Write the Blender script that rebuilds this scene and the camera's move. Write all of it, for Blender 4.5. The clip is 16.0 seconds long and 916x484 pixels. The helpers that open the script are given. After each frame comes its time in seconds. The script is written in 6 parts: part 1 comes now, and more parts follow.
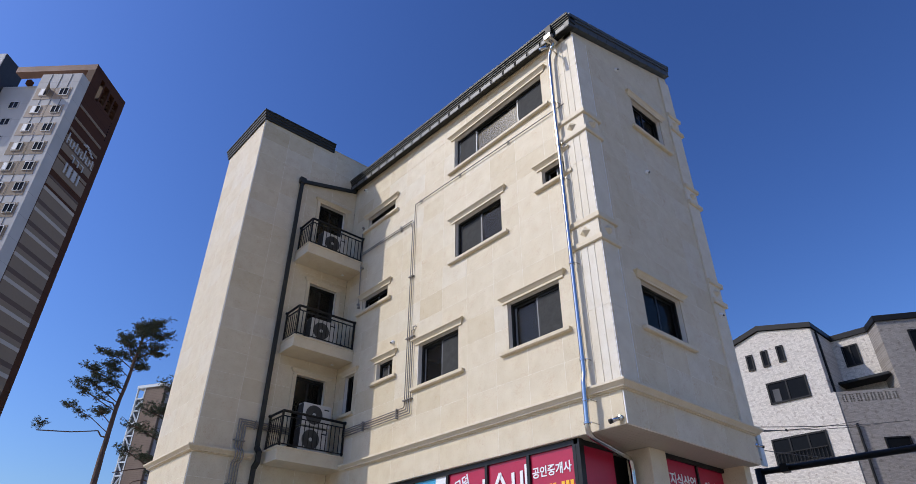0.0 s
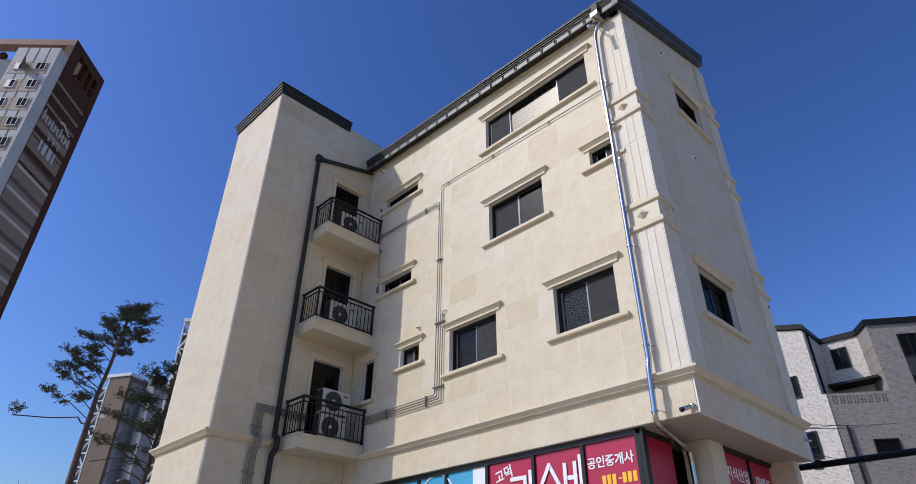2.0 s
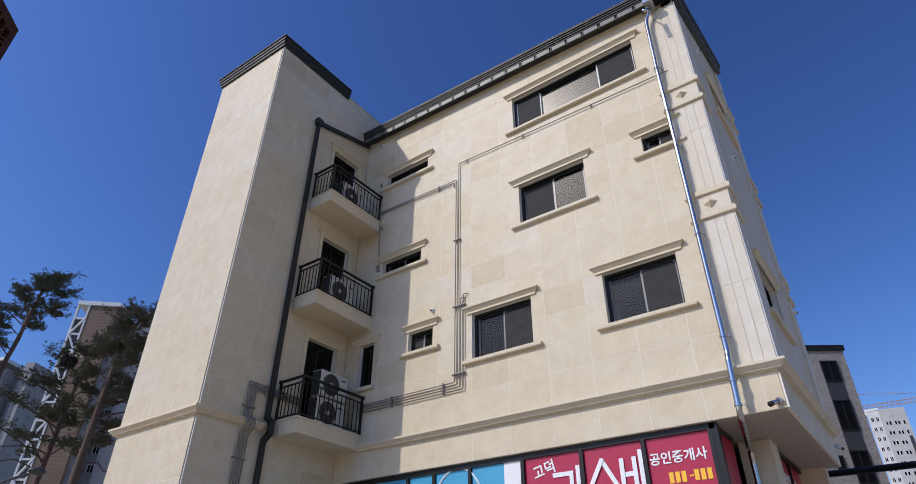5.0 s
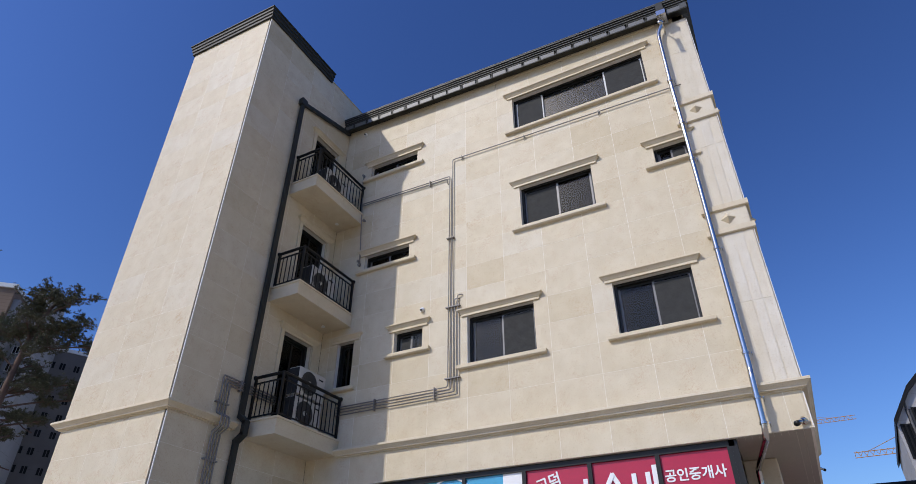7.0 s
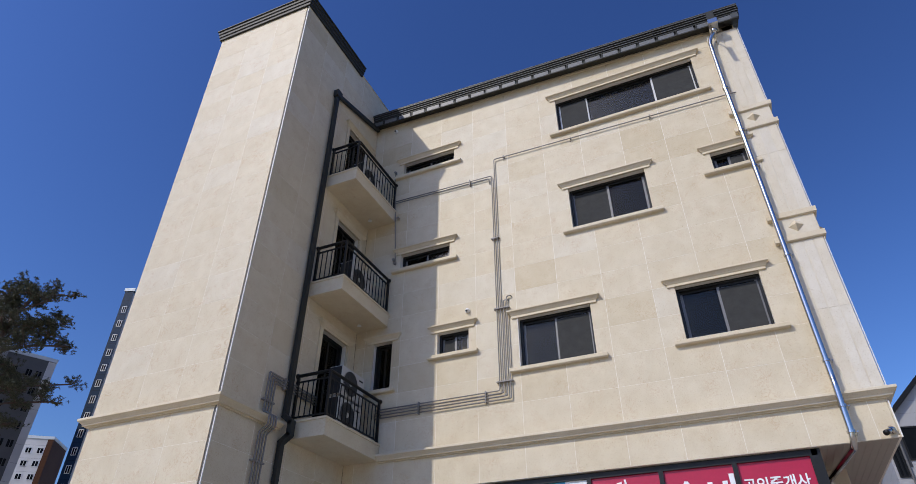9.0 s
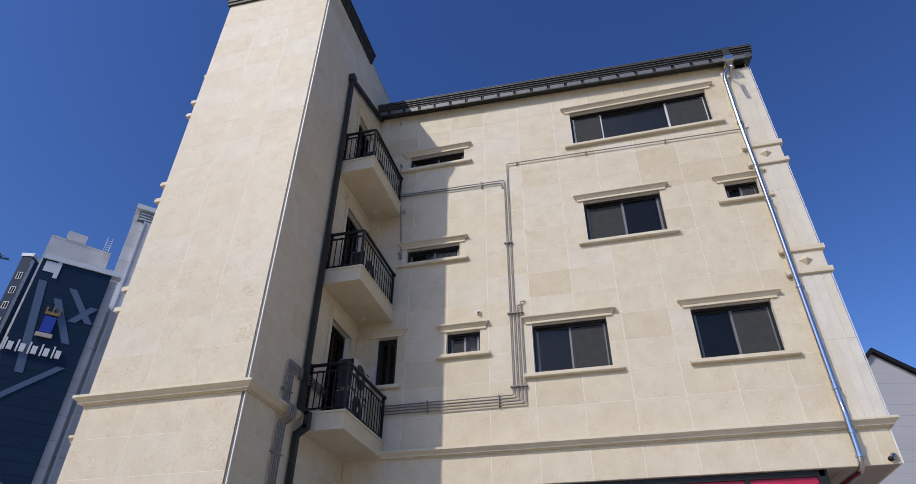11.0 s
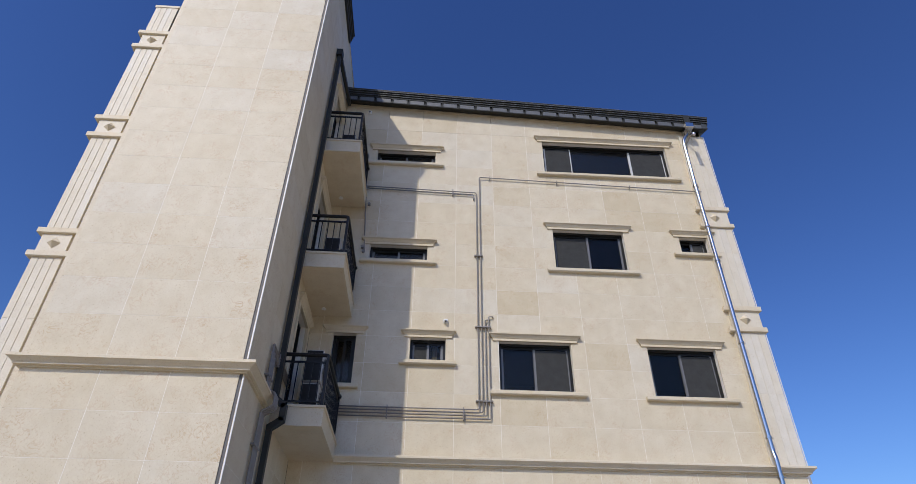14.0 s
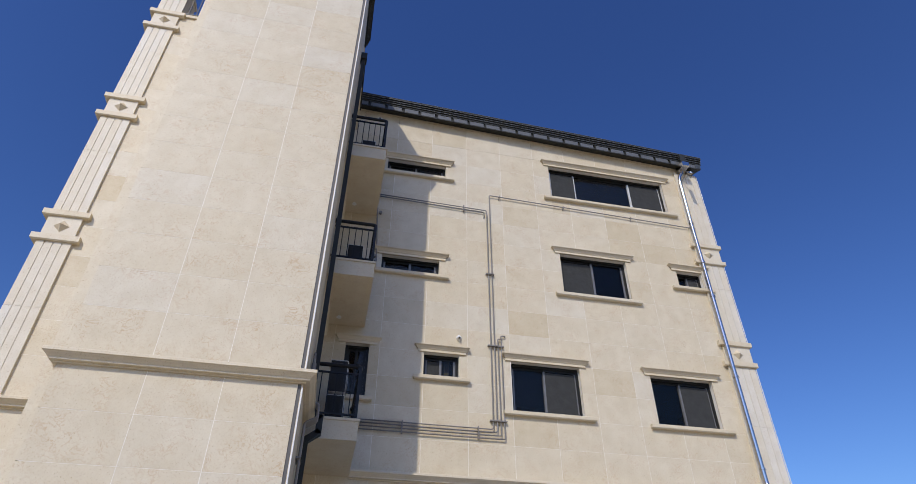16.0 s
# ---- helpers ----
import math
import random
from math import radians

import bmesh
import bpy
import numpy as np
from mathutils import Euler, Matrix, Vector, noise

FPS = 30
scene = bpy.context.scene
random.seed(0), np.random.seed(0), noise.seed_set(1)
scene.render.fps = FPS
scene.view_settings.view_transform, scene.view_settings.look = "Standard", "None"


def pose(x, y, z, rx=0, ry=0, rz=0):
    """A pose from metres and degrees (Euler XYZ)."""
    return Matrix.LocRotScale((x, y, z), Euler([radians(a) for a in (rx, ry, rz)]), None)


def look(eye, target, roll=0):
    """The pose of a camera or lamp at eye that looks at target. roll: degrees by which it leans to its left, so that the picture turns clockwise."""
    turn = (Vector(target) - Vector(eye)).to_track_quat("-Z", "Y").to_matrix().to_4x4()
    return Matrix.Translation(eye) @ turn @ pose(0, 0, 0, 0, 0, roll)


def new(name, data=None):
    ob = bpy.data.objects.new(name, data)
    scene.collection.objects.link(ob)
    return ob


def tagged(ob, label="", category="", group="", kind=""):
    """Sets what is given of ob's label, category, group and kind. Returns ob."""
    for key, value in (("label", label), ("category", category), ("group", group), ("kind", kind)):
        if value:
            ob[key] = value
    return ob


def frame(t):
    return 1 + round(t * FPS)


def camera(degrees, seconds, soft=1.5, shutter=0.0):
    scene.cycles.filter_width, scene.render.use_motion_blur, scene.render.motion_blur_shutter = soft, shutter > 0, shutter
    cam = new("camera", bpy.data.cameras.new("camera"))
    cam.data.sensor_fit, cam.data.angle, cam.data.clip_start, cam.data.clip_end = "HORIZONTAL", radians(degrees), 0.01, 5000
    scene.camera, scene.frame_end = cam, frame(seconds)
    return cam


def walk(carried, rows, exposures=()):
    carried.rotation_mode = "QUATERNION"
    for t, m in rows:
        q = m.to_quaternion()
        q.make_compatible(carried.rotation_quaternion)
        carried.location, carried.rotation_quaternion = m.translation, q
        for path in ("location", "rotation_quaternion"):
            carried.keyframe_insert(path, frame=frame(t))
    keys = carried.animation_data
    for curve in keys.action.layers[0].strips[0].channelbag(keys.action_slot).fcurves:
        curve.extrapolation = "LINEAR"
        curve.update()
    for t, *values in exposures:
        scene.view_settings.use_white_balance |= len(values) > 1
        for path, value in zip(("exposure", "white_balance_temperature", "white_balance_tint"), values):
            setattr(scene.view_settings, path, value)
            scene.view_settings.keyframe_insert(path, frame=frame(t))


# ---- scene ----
cam = camera(73.4, 16.0, soft=0.5)
PATH = [
    (0, (0.559, 0.524, 1.747), (1.673, 1.8, 2.811), 0.1),
    (0.5, (0.403, 0.873, 1.716), (1.533, 2.135, 2.779), 0.1),
    (1, (0.239, 1.268, 1.712), (1.391, 2.512, 2.774), 0.4),
    (1.5, (0.089, 1.671, 1.746), (1.258, 2.901, 2.805), 0.4),
    (2, (-0.029, 2.068, 1.747), (1.151, 3.287, 2.805), 0.4),
    (2.5, (-0.192, 2.495, 1.758), (1.0, 3.706, 2.814), 0.5),
    (3, (-0.4, 2.963, 1.766), (0.81, 4.154, 2.823), 0.3),
    (3.5, (-0.53, 3.405, 1.77), (0.708, 4.564, 2.83), 0.4),
    (4, (-0.669, 3.875, 1.724), (0.601, 4.994, 2.789), 0.4),
    (4.5, (-0.731, 4.39, 1.672), (0.579, 5.448, 2.75), 0.5),
    (5, (-0.793, 4.841, 1.678), (0.558, 5.839, 2.764), 0.4),
    (7.5, (-1.209, 6.972, 1.868), (0.274, 7.714, 2.986), 0.2),
    (8, (-1.298, 7.392, 1.782), (0.19, 8.104, 2.913), 0.3),
    (8.5, (-1.345, 7.789, 1.82), (0.146, 8.488, 2.954), 0.1),
    (9, (-1.44, 8.357, 1.818), (0.058, 9.028, 2.961), -0.0),
    (11.5, (-2.169, 10.775, 1.873), (-0.566, 11.119, 3.019), 0.6),
    (12, (-2.235, 11.26, 1.898), (-0.619, 11.518, 3.048), 0.5),
    (12.5, (-2.304, 11.769, 1.91), (-0.677, 11.94, 3.062), 0.4),
    (13, (-2.276, 12.27, 1.858), (-0.649, 12.345, 3.018), 0.6),
    (13.5, (-2.202, 12.729, 1.873), (-0.577, 12.719, 3.038), 0.5),
    (14, (-2.129, 13.24, 1.939), (-0.51, 13.149, 3.11), 0.5),
    (14.5, (-2.018, 13.674, 1.994), (-0.409, 13.512, 3.172), 0.6),
    (15, (-1.926, 14.225, 1.996), (-0.334, 13.989, 3.184), 0.6),
    (15.5, (-1.836, 14.754, 1.923), (-0.27, 14.455, 3.131), 0.4),
    (16, (-1.911, 15.165, 2.029), (-0.346, 14.839, 3.231), 0.2),
]
walk(cam, [(t, look(eye, target, roll)) for t, eye, target, roll in PATH], exposures=[(0, 0.06), (2.5, 0.0), (5, -0.09), (9, -0.07), (12, -0.08), (16, -0.1)])

# ---- light ----
SUN_AZ, SUN_EL = 151.0, 41.4
sun_dir = Vector((math.cos(radians(SUN_AZ)) * math.cos(radians(SUN_EL)), math.sin(radians(SUN_AZ)) * math.cos(radians(SUN_EL)), math.sin(radians(SUN_EL))))
world = bpy.data.worlds.new("sky")
scene.world = world
world.use_nodes = True
wn = world.node_tree
sky = wn.nodes.new("ShaderNodeTexSky")
sky.sky_type = "NISHITA"
sky.sun_disc = False
sky.sun_elevation = radians(SUN_EL)
sky.sun_rotation = radians(90 - SUN_AZ)
sky.altitude = 0
sky.air_density, sky.dust_density, sky.ozone_density = 1.5, 1.1, 6.0
tint = wn.nodes.new("ShaderNodeMixRGB")
tint.blend_type = "MULTIPLY"
tint.inputs[0].default_value = 1.0
tint.inputs[2].default_value = (0.835, 0.845, 1.0, 1)
deep = wn.nodes.new("ShaderNodeGamma")
deep.inputs[1].default_value = 1.5
wn.links.new(sky.outputs[0], tint.inputs[1])
wn.links.new(tint.outputs[0], deep.inputs[0])
wn.links.new(deep.outputs[0], wn.nodes["Background"].inputs[0])
wn.nodes["Background"].inputs[1].default_value = 0.063
sun = new("sun", bpy.data.lights.new("sun", "SUN"))
sun.data.energy = 2.75
sun.data.angle = radians(0.53)
sun.data.color = (1.0, 0.93, 0.84)
sun.matrix_world = look(tuple(sun_dir * 80), (0, 0, 0))
scene.view_settings.exposure = 0.0


# ---- materials ----
def mat(name):
    m = bpy.data.materials.new(name)
    m.use_nodes = True
    return m, m.node_tree.nodes, m.node_tree.links, m.node_tree.nodes["Principled BSDF"]


def ramp(nodes, stops):
    r = nodes.new("ShaderNodeValToRGB")
    while len(r.color_ramp.elements) < len(stops):
        r.color_ramp.elements.new(0.5)
    for e, (p, c) in zip(r.color_ramp.elements, stops):
        e.position, e.color = p, (*c, 1)
    return r


def plain(name, color, rough=0.6, metal=0.0, vary=0.12, scale=6.0, bump=0.0, bscale=80.0, spec=0.5):
    """A painted or bare surface with faint mottling at two scales."""
    m, n, l, b = mat(name)
    geo = n.new("ShaderNodeNewGeometry")
    t1, t2 = n.new("ShaderNodeTexNoise"), n.new("ShaderNodeTexNoise")
    t1.inputs["Scale"].default_value, t2.inputs["Scale"].default_value = scale, scale * 9
    t1.inputs["Detail"].default_value = 4
    add = n.new("ShaderNodeMath")
    for t in (t1, t2):
        l.new(geo.outputs["Position"], t.inputs["Vector"])
    l.new(t1.outputs["Fac"], add.inputs[0])
    l.new(t2.outputs["Fac"], add.inputs[1])
    half = n.new("ShaderNodeMath")
    half.operation = "MULTIPLY"
    half.inputs[1].default_value = 0.5
    l.new(add.outputs[0], half.inputs[0])
    lo, hi = [c * (1 - vary) for c in color], [min(1, c * (1 + vary)) for c in color]
    r = ramp(n, [(0.3, lo), (0.7, hi)])
    l.new(half.outputs[0], r.inputs[0])
    l.new(r.outputs[0], b.inputs["Base Color"])
    b.inputs["Roughness"].default_value = rough
    b.inputs["Metallic"].default_value = metal
    b.inputs["Specular IOR Level"].default_value = spec
    if bump:
        t3, bp = n.new("ShaderNodeTexNoise"), n.new("ShaderNodeBump")
        t3.inputs["Scale"].default_value = bscale
        l.new(geo.outputs["Position"], t3.inputs["Vector"])
        bp.inputs["Strength"].default_value = bump
        bp.inputs["Distance"].default_value = 0.004
        l.new(t3.outputs["Fac"], bp.inputs["Height"])
        l.new(bp.outputs[0], b.inputs["Normal"])
    return m


def limestone(name, base, vein, fossils=1.0, per_tile=0.035, rough=0.55, loops=10.0):
    """Honed cream limestone: soft clouds, rusty fossil squiggles in patches, pits; each slab a little different."""
    m, n, l, b = mat(name)
    geo, info = n.new("ShaderNodeNewGeometry"), n.new("ShaderNodeObjectInfo")
    off = n.new("ShaderNodeVectorMath")
    off.operation = "MULTIPLY_ADD"
    off.inputs[1].default_value = (37.0, 53.0, 71.0)
    comb = n.new("ShaderNodeCombineXYZ")
    for i in range(3):
        l.new(info.outputs["Random"], comb.inputs[i])
    l.new(comb.outputs[0], off.inputs[0])
    l.new(geo.outputs["Position"], off.inputs[2])

    def noise_tex(scale, detail=4.0, distort=0.0, rough_=0.55):
        t = n.new("ShaderNodeTexNoise")
        t.inputs["Scale"].default_value, t.inputs["Detail"].default_value = scale, detail
        t.inputs["Distortion"].default_value, t.inputs["Roughness"].default_value = distort, rough_
        l.new(off.outputs[0], t.inputs["Vector"])
        return t

    cloud, patch, vein_t, pits, grain = noise_tex(3.4, 6), noise_tex(2.6, 4), noise_tex(loops, 5, 1.5, 0.6), noise_tex(48, 4, 0.4, 0.7), noise_tex(160, 2)
    # thin lines where the vein noise crosses its middle
    line = n.new("ShaderNodeMath")
    line.operation = "SUBTRACT"
    line.inputs[1].default_value = 0.5
    l.new(vein_t.outputs["Fac"], line.inputs[0])
    ab = n.new("ShaderNodeMath")
    ab.operation = "ABSOLUTE"
    l.new(line.outputs[0], ab.inputs[0])
    lr = ramp(n, [(0.0, (1, 1, 1)), (0.012, (0.8, 0.8, 0.8)), (0.036, (0, 0, 0))])
    l.new(ab.outputs[0], lr.inputs[0])
    pr = ramp(n, [(0.46, (0.06, 0.06, 0.06)), (0.68, (1, 1, 1))])
    l.new(patch.outputs["Fac"], pr.inputs[0])
    vm = n.new("ShaderNodeMath")
    vm.operation = "MULTIPLY"
    l.new(lr.outputs[0], vm.inputs[0])
    l.new(pr.outputs[0], vm.inputs[1])
    vs = n.new("ShaderNodeMath")
    vs.operation = "MULTIPLY"
    vs.inputs[1].default_value = 0.62 * fossils
    l.new(vm.outputs[0], vs.inputs[0])
    lo, hi = [base[0] * 0.945, base[1] * 0.925, base[2] * 0.885], [min(1, c * 1.045) for c in base]
    cr = ramp(n, [(0.32, lo), (0.68, hi)])
    l.new(cloud.outputs["Fac"], cr.inputs[0])
    mix = n.new("ShaderNodeMixRGB")
    mix.inputs[2].default_value = (*vein, 1)
    l.new(vs.outputs[0], mix.inputs[0])
    l.new(cr.outputs[0], mix.inputs[1])
    # small darker pits
    pt = ramp(n, [(0.29, (0.62, 0.53, 0.42)), (0.4, (0.96, 0.94, 0.91)), (0.6, (1.0, 1.0, 1.0))])
    l.new(pits.outputs["Fac"], pt.inputs[0])
    m2 = n.new("ShaderNodeMixRGB")
    m2.blend_type = "MULTIPLY"
    m2.inputs[0].default_value = 0.8
    l.new(mix.outputs[0], m2.inputs[1])
    l.new(pt.outputs[0], m2.inputs[2])
    # slab to slab tint: most alike, a few warmer and darker
    tint = ramp(n, [(0.0, (1 - per_tile * 1.7, 1 - per_tile * 2.3, 1 - per_tile * 3.6)), (0.1, (1 - per_tile, 1 - per_tile * 1.2, 1 - per_tile * 1.8)), (0.16, (1, 1, 1)), (0.6, (0.985, 0.975, 0.95)), (0.8, (1.0, 1.01, 1.03)), (1.0, (1.0, 1.03, 1.1))])
    l.new(info.outputs["Random"], tint.inputs[0])
    m3 = n.new("ShaderNodeMixRGB")
    m3.blend_type = "MULTIPLY"
    m3.inputs[0].default_value = 1.0
    l.new(m2.outputs[0], m3.inputs[1])
    l.new(tint.outputs[0], m3.inputs[2])
    l.new(m3.outputs[0], b.inputs["Base Color"])
    b.inputs["Roughness"].default_value = rough
    b.inputs["Specular IOR Level"].default_value = 0.35
    bp = n.new("ShaderNodeBump")
    bp.inputs["Strength"].default_value = 0.12
    bp.inputs["Distance"].default_value = 0.002
    l.new(grain.outputs["Fac"], bp.inputs["Height"])
    l.new(bp.outputs[0], b.inputs["Normal"])
    return m


def glass_mat(name, tint=(0.5, 0.55, 0.56), rough=0.005, dust=0.009):
    m, n, l, b = mat(name)
    out = n["Material Output"]
    n.remove(b)
    tr, gl, mx, fr = n.new("ShaderNodeBsdfTransparent"), n.new("ShaderNodeBsdfGlossy"), n.new("ShaderNodeMixShader"), n.new("ShaderNodeLayerWeight")
    tr.inputs[0].default_value = (*tint, 1)
    gl.inputs["Roughness"].default_value = rough
    gl.inputs[0].default_value = (0.62, 0.57, 0.47, 1)
    # gloss by angle, alike on both faces of the pane
    fr.inputs[0].default_value = 0.5
    p5, fa = n.new("ShaderNodeMath"), n.new("ShaderNodeMath")
    p5.operation, p5.inputs[1].default_value = "POWER", 5.0
    fa.operation, fa.inputs[1].default_value, fa.inputs[2].default_value = "MULTIPLY_ADD", 0.4, 0.032
    l.new(fr.outputs["Facing"], p5.inputs[0])
    l.new(p5.outputs[0], fa.inputs[0])
    # a film of dust scatters a little
    du, md = n.new("ShaderNodeBsdfGlossy"), n.new("ShaderNodeMixShader")
    du.inputs["Roughness"].default_value = 0.33
    du.inputs[0].default_value = (0.9, 0.88, 0.85, 1)
    md.inputs[0].default_value = dust
    l.new(tr.outputs[0], md.inputs[1])
    l.new(du.outputs[0], md.inputs[2])
    l.new(fa.outputs[0], mx.inputs[0])
    l.new(md.outputs[0], mx.inputs[1])
    l.new(gl.outputs[0], mx.inputs[2])
    l.new(mx.outputs[0], out.inputs[0])
    return m


STONE = limestone("cream_limestone", (0.652, 0.58, 0.43), (0.5, 0.33, 0.18), fossils=0.9, per_tile=0.055)
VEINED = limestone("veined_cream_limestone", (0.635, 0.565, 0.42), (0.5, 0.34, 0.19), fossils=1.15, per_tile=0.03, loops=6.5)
TRIM = limestone("limestone_trim", (0.655, 0.575, 0.42), (0.5, 0.39, 0.25), fossils=0.25, per_tile=0.02)
PALE = limestone("pale_pilaster_stone", (0.675, 0.62, 0.5), (0.55, 0.45, 0.33), fossils=0.15, per_tile=0.02)
GROUT = plain("joint_sealant", (0.8, 0.755, 0.66), 0.8, vary=0.05)
BEAD = plain("white_corner_bead", (0.76, 0.74, 0.69), 0.45, vary=0.04)
ROOF = plain("charcoal_sheet_metal", (0.06, 0.066, 0.066), 0.5, 0.1, vary=0.15, scale=3)
# the charcoal metal again, lighter, so its sunlit look is in the colour
PANEL = plain("light_grey_sheet_metal", (0.12, 0.124, 0.124), 0.5, 0.1, vary=0.12, scale=3)
GUTTER = plain("dark_grey_gutter_metal", (0.03, 0.031, 0.027), 0.55, 0.0, vary=0.15, scale=3, spec=0.3)
STEEL = plain("polished_stainless", (0.52, 0.505, 0.485), 0.17, 1.0, vary=0.06, scale=9, bump=0.1, bscale=14)
PIPE = plain("grey_wrapped_pipe", (0.23, 0.212, 0.19), 0.5, 0.0, vary=0.1, scale=12)
RAIL = plain("black_painted_steel", (0.011, 0.0108, 0.0105), 0.4, 0.0, vary=0.2, spec=0.25)
FRAME = plain("black_window_aluminium", (0.014, 0.0135, 0.012), 0.4, 0.0, vary=0.2, spec=0.3)
SASH = plain("grey_window_sash", (0.17, 0.168, 0.165), 0.45, 0.2, vary=0.1)
SASHW = plain("white_window_sash", (0.6, 0.6, 0.58), 0.45, 0.0, vary=0.05)
GLASS = glass_mat("window_glass", (0.42, 0.42, 0.4))
DUSTY = glass_mat("dusty_window_glass", (0.42, 0.42, 0.4), dust=0.028)
# near-black puts the dimness of unlit rooms into colour; also the air intakes
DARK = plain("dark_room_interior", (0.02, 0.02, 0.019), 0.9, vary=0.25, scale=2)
BLIND = plain("grey_insect_screen", (0.043, 0.044, 0.042), 0.8, vary=0.2, scale=7, bump=6.0, bscale=5.0, spec=0.2)
ACW = plain("off_white_enamel", (0.53, 0.515, 0.475), 0.4, vary=0.06)
ACG = plain("dark_grille_plastic", (0.05, 0.05, 0.05), 0.55, vary=0.2)
SOFFIT = plain("beige_soffit_board", (0.4, 0.36, 0.29), 0.6, vary=0.06)
WHITE = plain("white_plastic", (0.75, 0.75, 0.73), 0.4, vary=0.05)
RED = plain("crimson_sign_film", (0.42, 0.007, 0.045), 0.35, vary=0.08, scale=2)
BLUE = plain("sky_blue_sign_film", (0.06, 0.36, 0.58), 0.3, vary=0.06, scale=2)
LETTER = plain("white_sign_letter", (0.82, 0.82, 0.82), 0.4, vary=0.03)
YELLOW = plain("yellow_sign_print", (0.9, 0.5, 0.02), 0.4, vary=0.04)


# ---- building helpers ----
def box(bm, x0, x1, y0, y1, z0, z1):
    v = [bm.verts.new((x, y, z)) for z in (z0, z1) for y in (y0, y1) for x in (x0, x1)]
    for f in ((0, 2, 3, 1), (4, 5, 7, 6), (0, 1, 5, 4), (2, 6, 7, 3), (0, 4, 6, 2), (1, 3, 7, 5)):
        bm.faces.new([v[i] for i in f])


def finish(bm, name, material, smooth=False):
    bmesh.ops.recalc_face_normals(bm, faces=bm.faces)
    me = bpy.data.meshes.new(name)
    bm.to_mesh(me)
    bm.free()
    me.materials.append(material)
    if smooth:
        for p in me.polygons:
            p.use_smooth = True
    return me


def part(name, bm, material, parent=None, label="", smooth=False):
    ob = new(name, finish(bm, name, material, smooth))
    if parent is not None:
        ob.parent = parent
        if parent.parent is None:
            ob.matrix_parent_inverse = parent.matrix_basis.inverted()
    if label:
        tagged(ob, label)
    return ob


def bevelled(bm, width=0.01, segments=1):
    bmesh.ops.bevel(bm, geom=list(bm.edges), offset=width, segments=segments, affect="EDGES", profile=0.5)


def bars(*boxes):
    bm = bmesh.new()
    for b in boxes:
        box(bm, *b)
    return bm


def tube(bm, pts, r, sides=10, caps=True):
    """A round pipe along a polyline, mitred at its bends."""
    pts = [Vector(p) for p in pts]
    dirs = [(b - a).normalized() for a, b in zip(pts, pts[1:])]
    up = Vector((0, 0, 1)) if abs(dirs[0].z) < 0.9 else Vector((1, 0, 0))
    a = dirs[0].cross(up).normalized()
    b = dirs[0].cross(a).normalized()
    ring = [pts[0] + (a * math.cos(2 * math.pi * i / sides) + b * math.sin(2 * math.pi * i / sides)) * r for i in range(sides)]
    rings = [[bm.verts.new(p) for p in ring]]
    for k in range(1, len(pts)):
        d = dirs[k - 1]
        nrm = (d + dirs[k]).normalized() if k < len(dirs) else d
        ring = [p + d * ((pts[k] - p).dot(nrm) / max(0.15, d.dot(nrm))) for p in ring]
        rings.append([bm.verts.new(p) for p in ring])
    for r0, r1 in zip(rings, rings[1:]):
        for i in range(sides):
            bm.faces.new((r0[i], r0[(i + 1) % sides], r1[(i + 1) % sides], r1[i]))
    if caps:
        bm.faces.new(rings[0])
        bm.faces.new(rings[-1])


def rounded(pts, r=0.06, n=4):
    """Rounds the bends of a polyline."""
    pts = [Vector(p) for p in pts]
    out = [pts[0]]
    for a, p, b in zip(pts, pts[1:], pts[2:]):
        d0, d1 = (a - p).normalized(), (b - p).normalized()
        k = min(r, (a - p).length * 0.45, (b - p).length * 0.45)
        s, e = p + d0 * k, p + d1 * k
        for i in range(n + 1):
            t = i / n
            out.append(s * (1 - t) ** 2 + p * 2 * t * (1 - t) + e * t * t)
    return out + [pts[-1]]


def moulding(bm, path, profile, z):
    """Sweeps a profile of (out, up) along a plan path, mitred; the outside lies to the right of the path's way."""
    path = [Vector(p) for p in path]
    ways = [(b - a).normalized() for a, b in zip(path, path[1:])]
    rows = []
    for i, p in enumerate(path):
        w0, w1 = ways[max(0, i - 1)], ways[min(len(ways) - 1, i)]
        n0, n1 = Vector((w0.y, -w0.x)), Vector((w1.y, -w1.x))
        m = (n0 + n1) / (1 + n0.dot(n1))
        rows.append([bm.verts.new((p.x + m.x * o, p.y + m.y * o, z + u)) for o, u in profile])
    for r0, r1 in zip(rows, rows[1:]):
        for k in range(len(profile) - 1):
            bm.faces.new((r0[k], r0[k + 1], r1[k + 1], r1[k]))
    for r in (rows[0], rows[-1]):
        bm.faces.new(r)


def minus(rect, holes):
    """A rectangle (u0, u1, v0, v1) less some others, as rectangles."""
    todo = [rect]
    for h0, h1, g0, g1 in holes:
        nxt = []
        for u0, u1, v0, v1 in todo:
            if h1 <= u0 or h0 >= u1 or g1 <= v0 or g0 >= v1:
                nxt.append((u0, u1, v0, v1))
                continue
            a, b = max(u0, h0), min(u1, h1)
            if a > u0:
                nxt.append((u0, a, v0, v1))
            if b < u1:
                nxt.append((b, u1, v0, v1))
            if g0 > v0:
                nxt.append((a, b, v0, g0))
            if g1 < v1:
                nxt.append((a, b, g1, v1))
        todo = nxt
    return todo


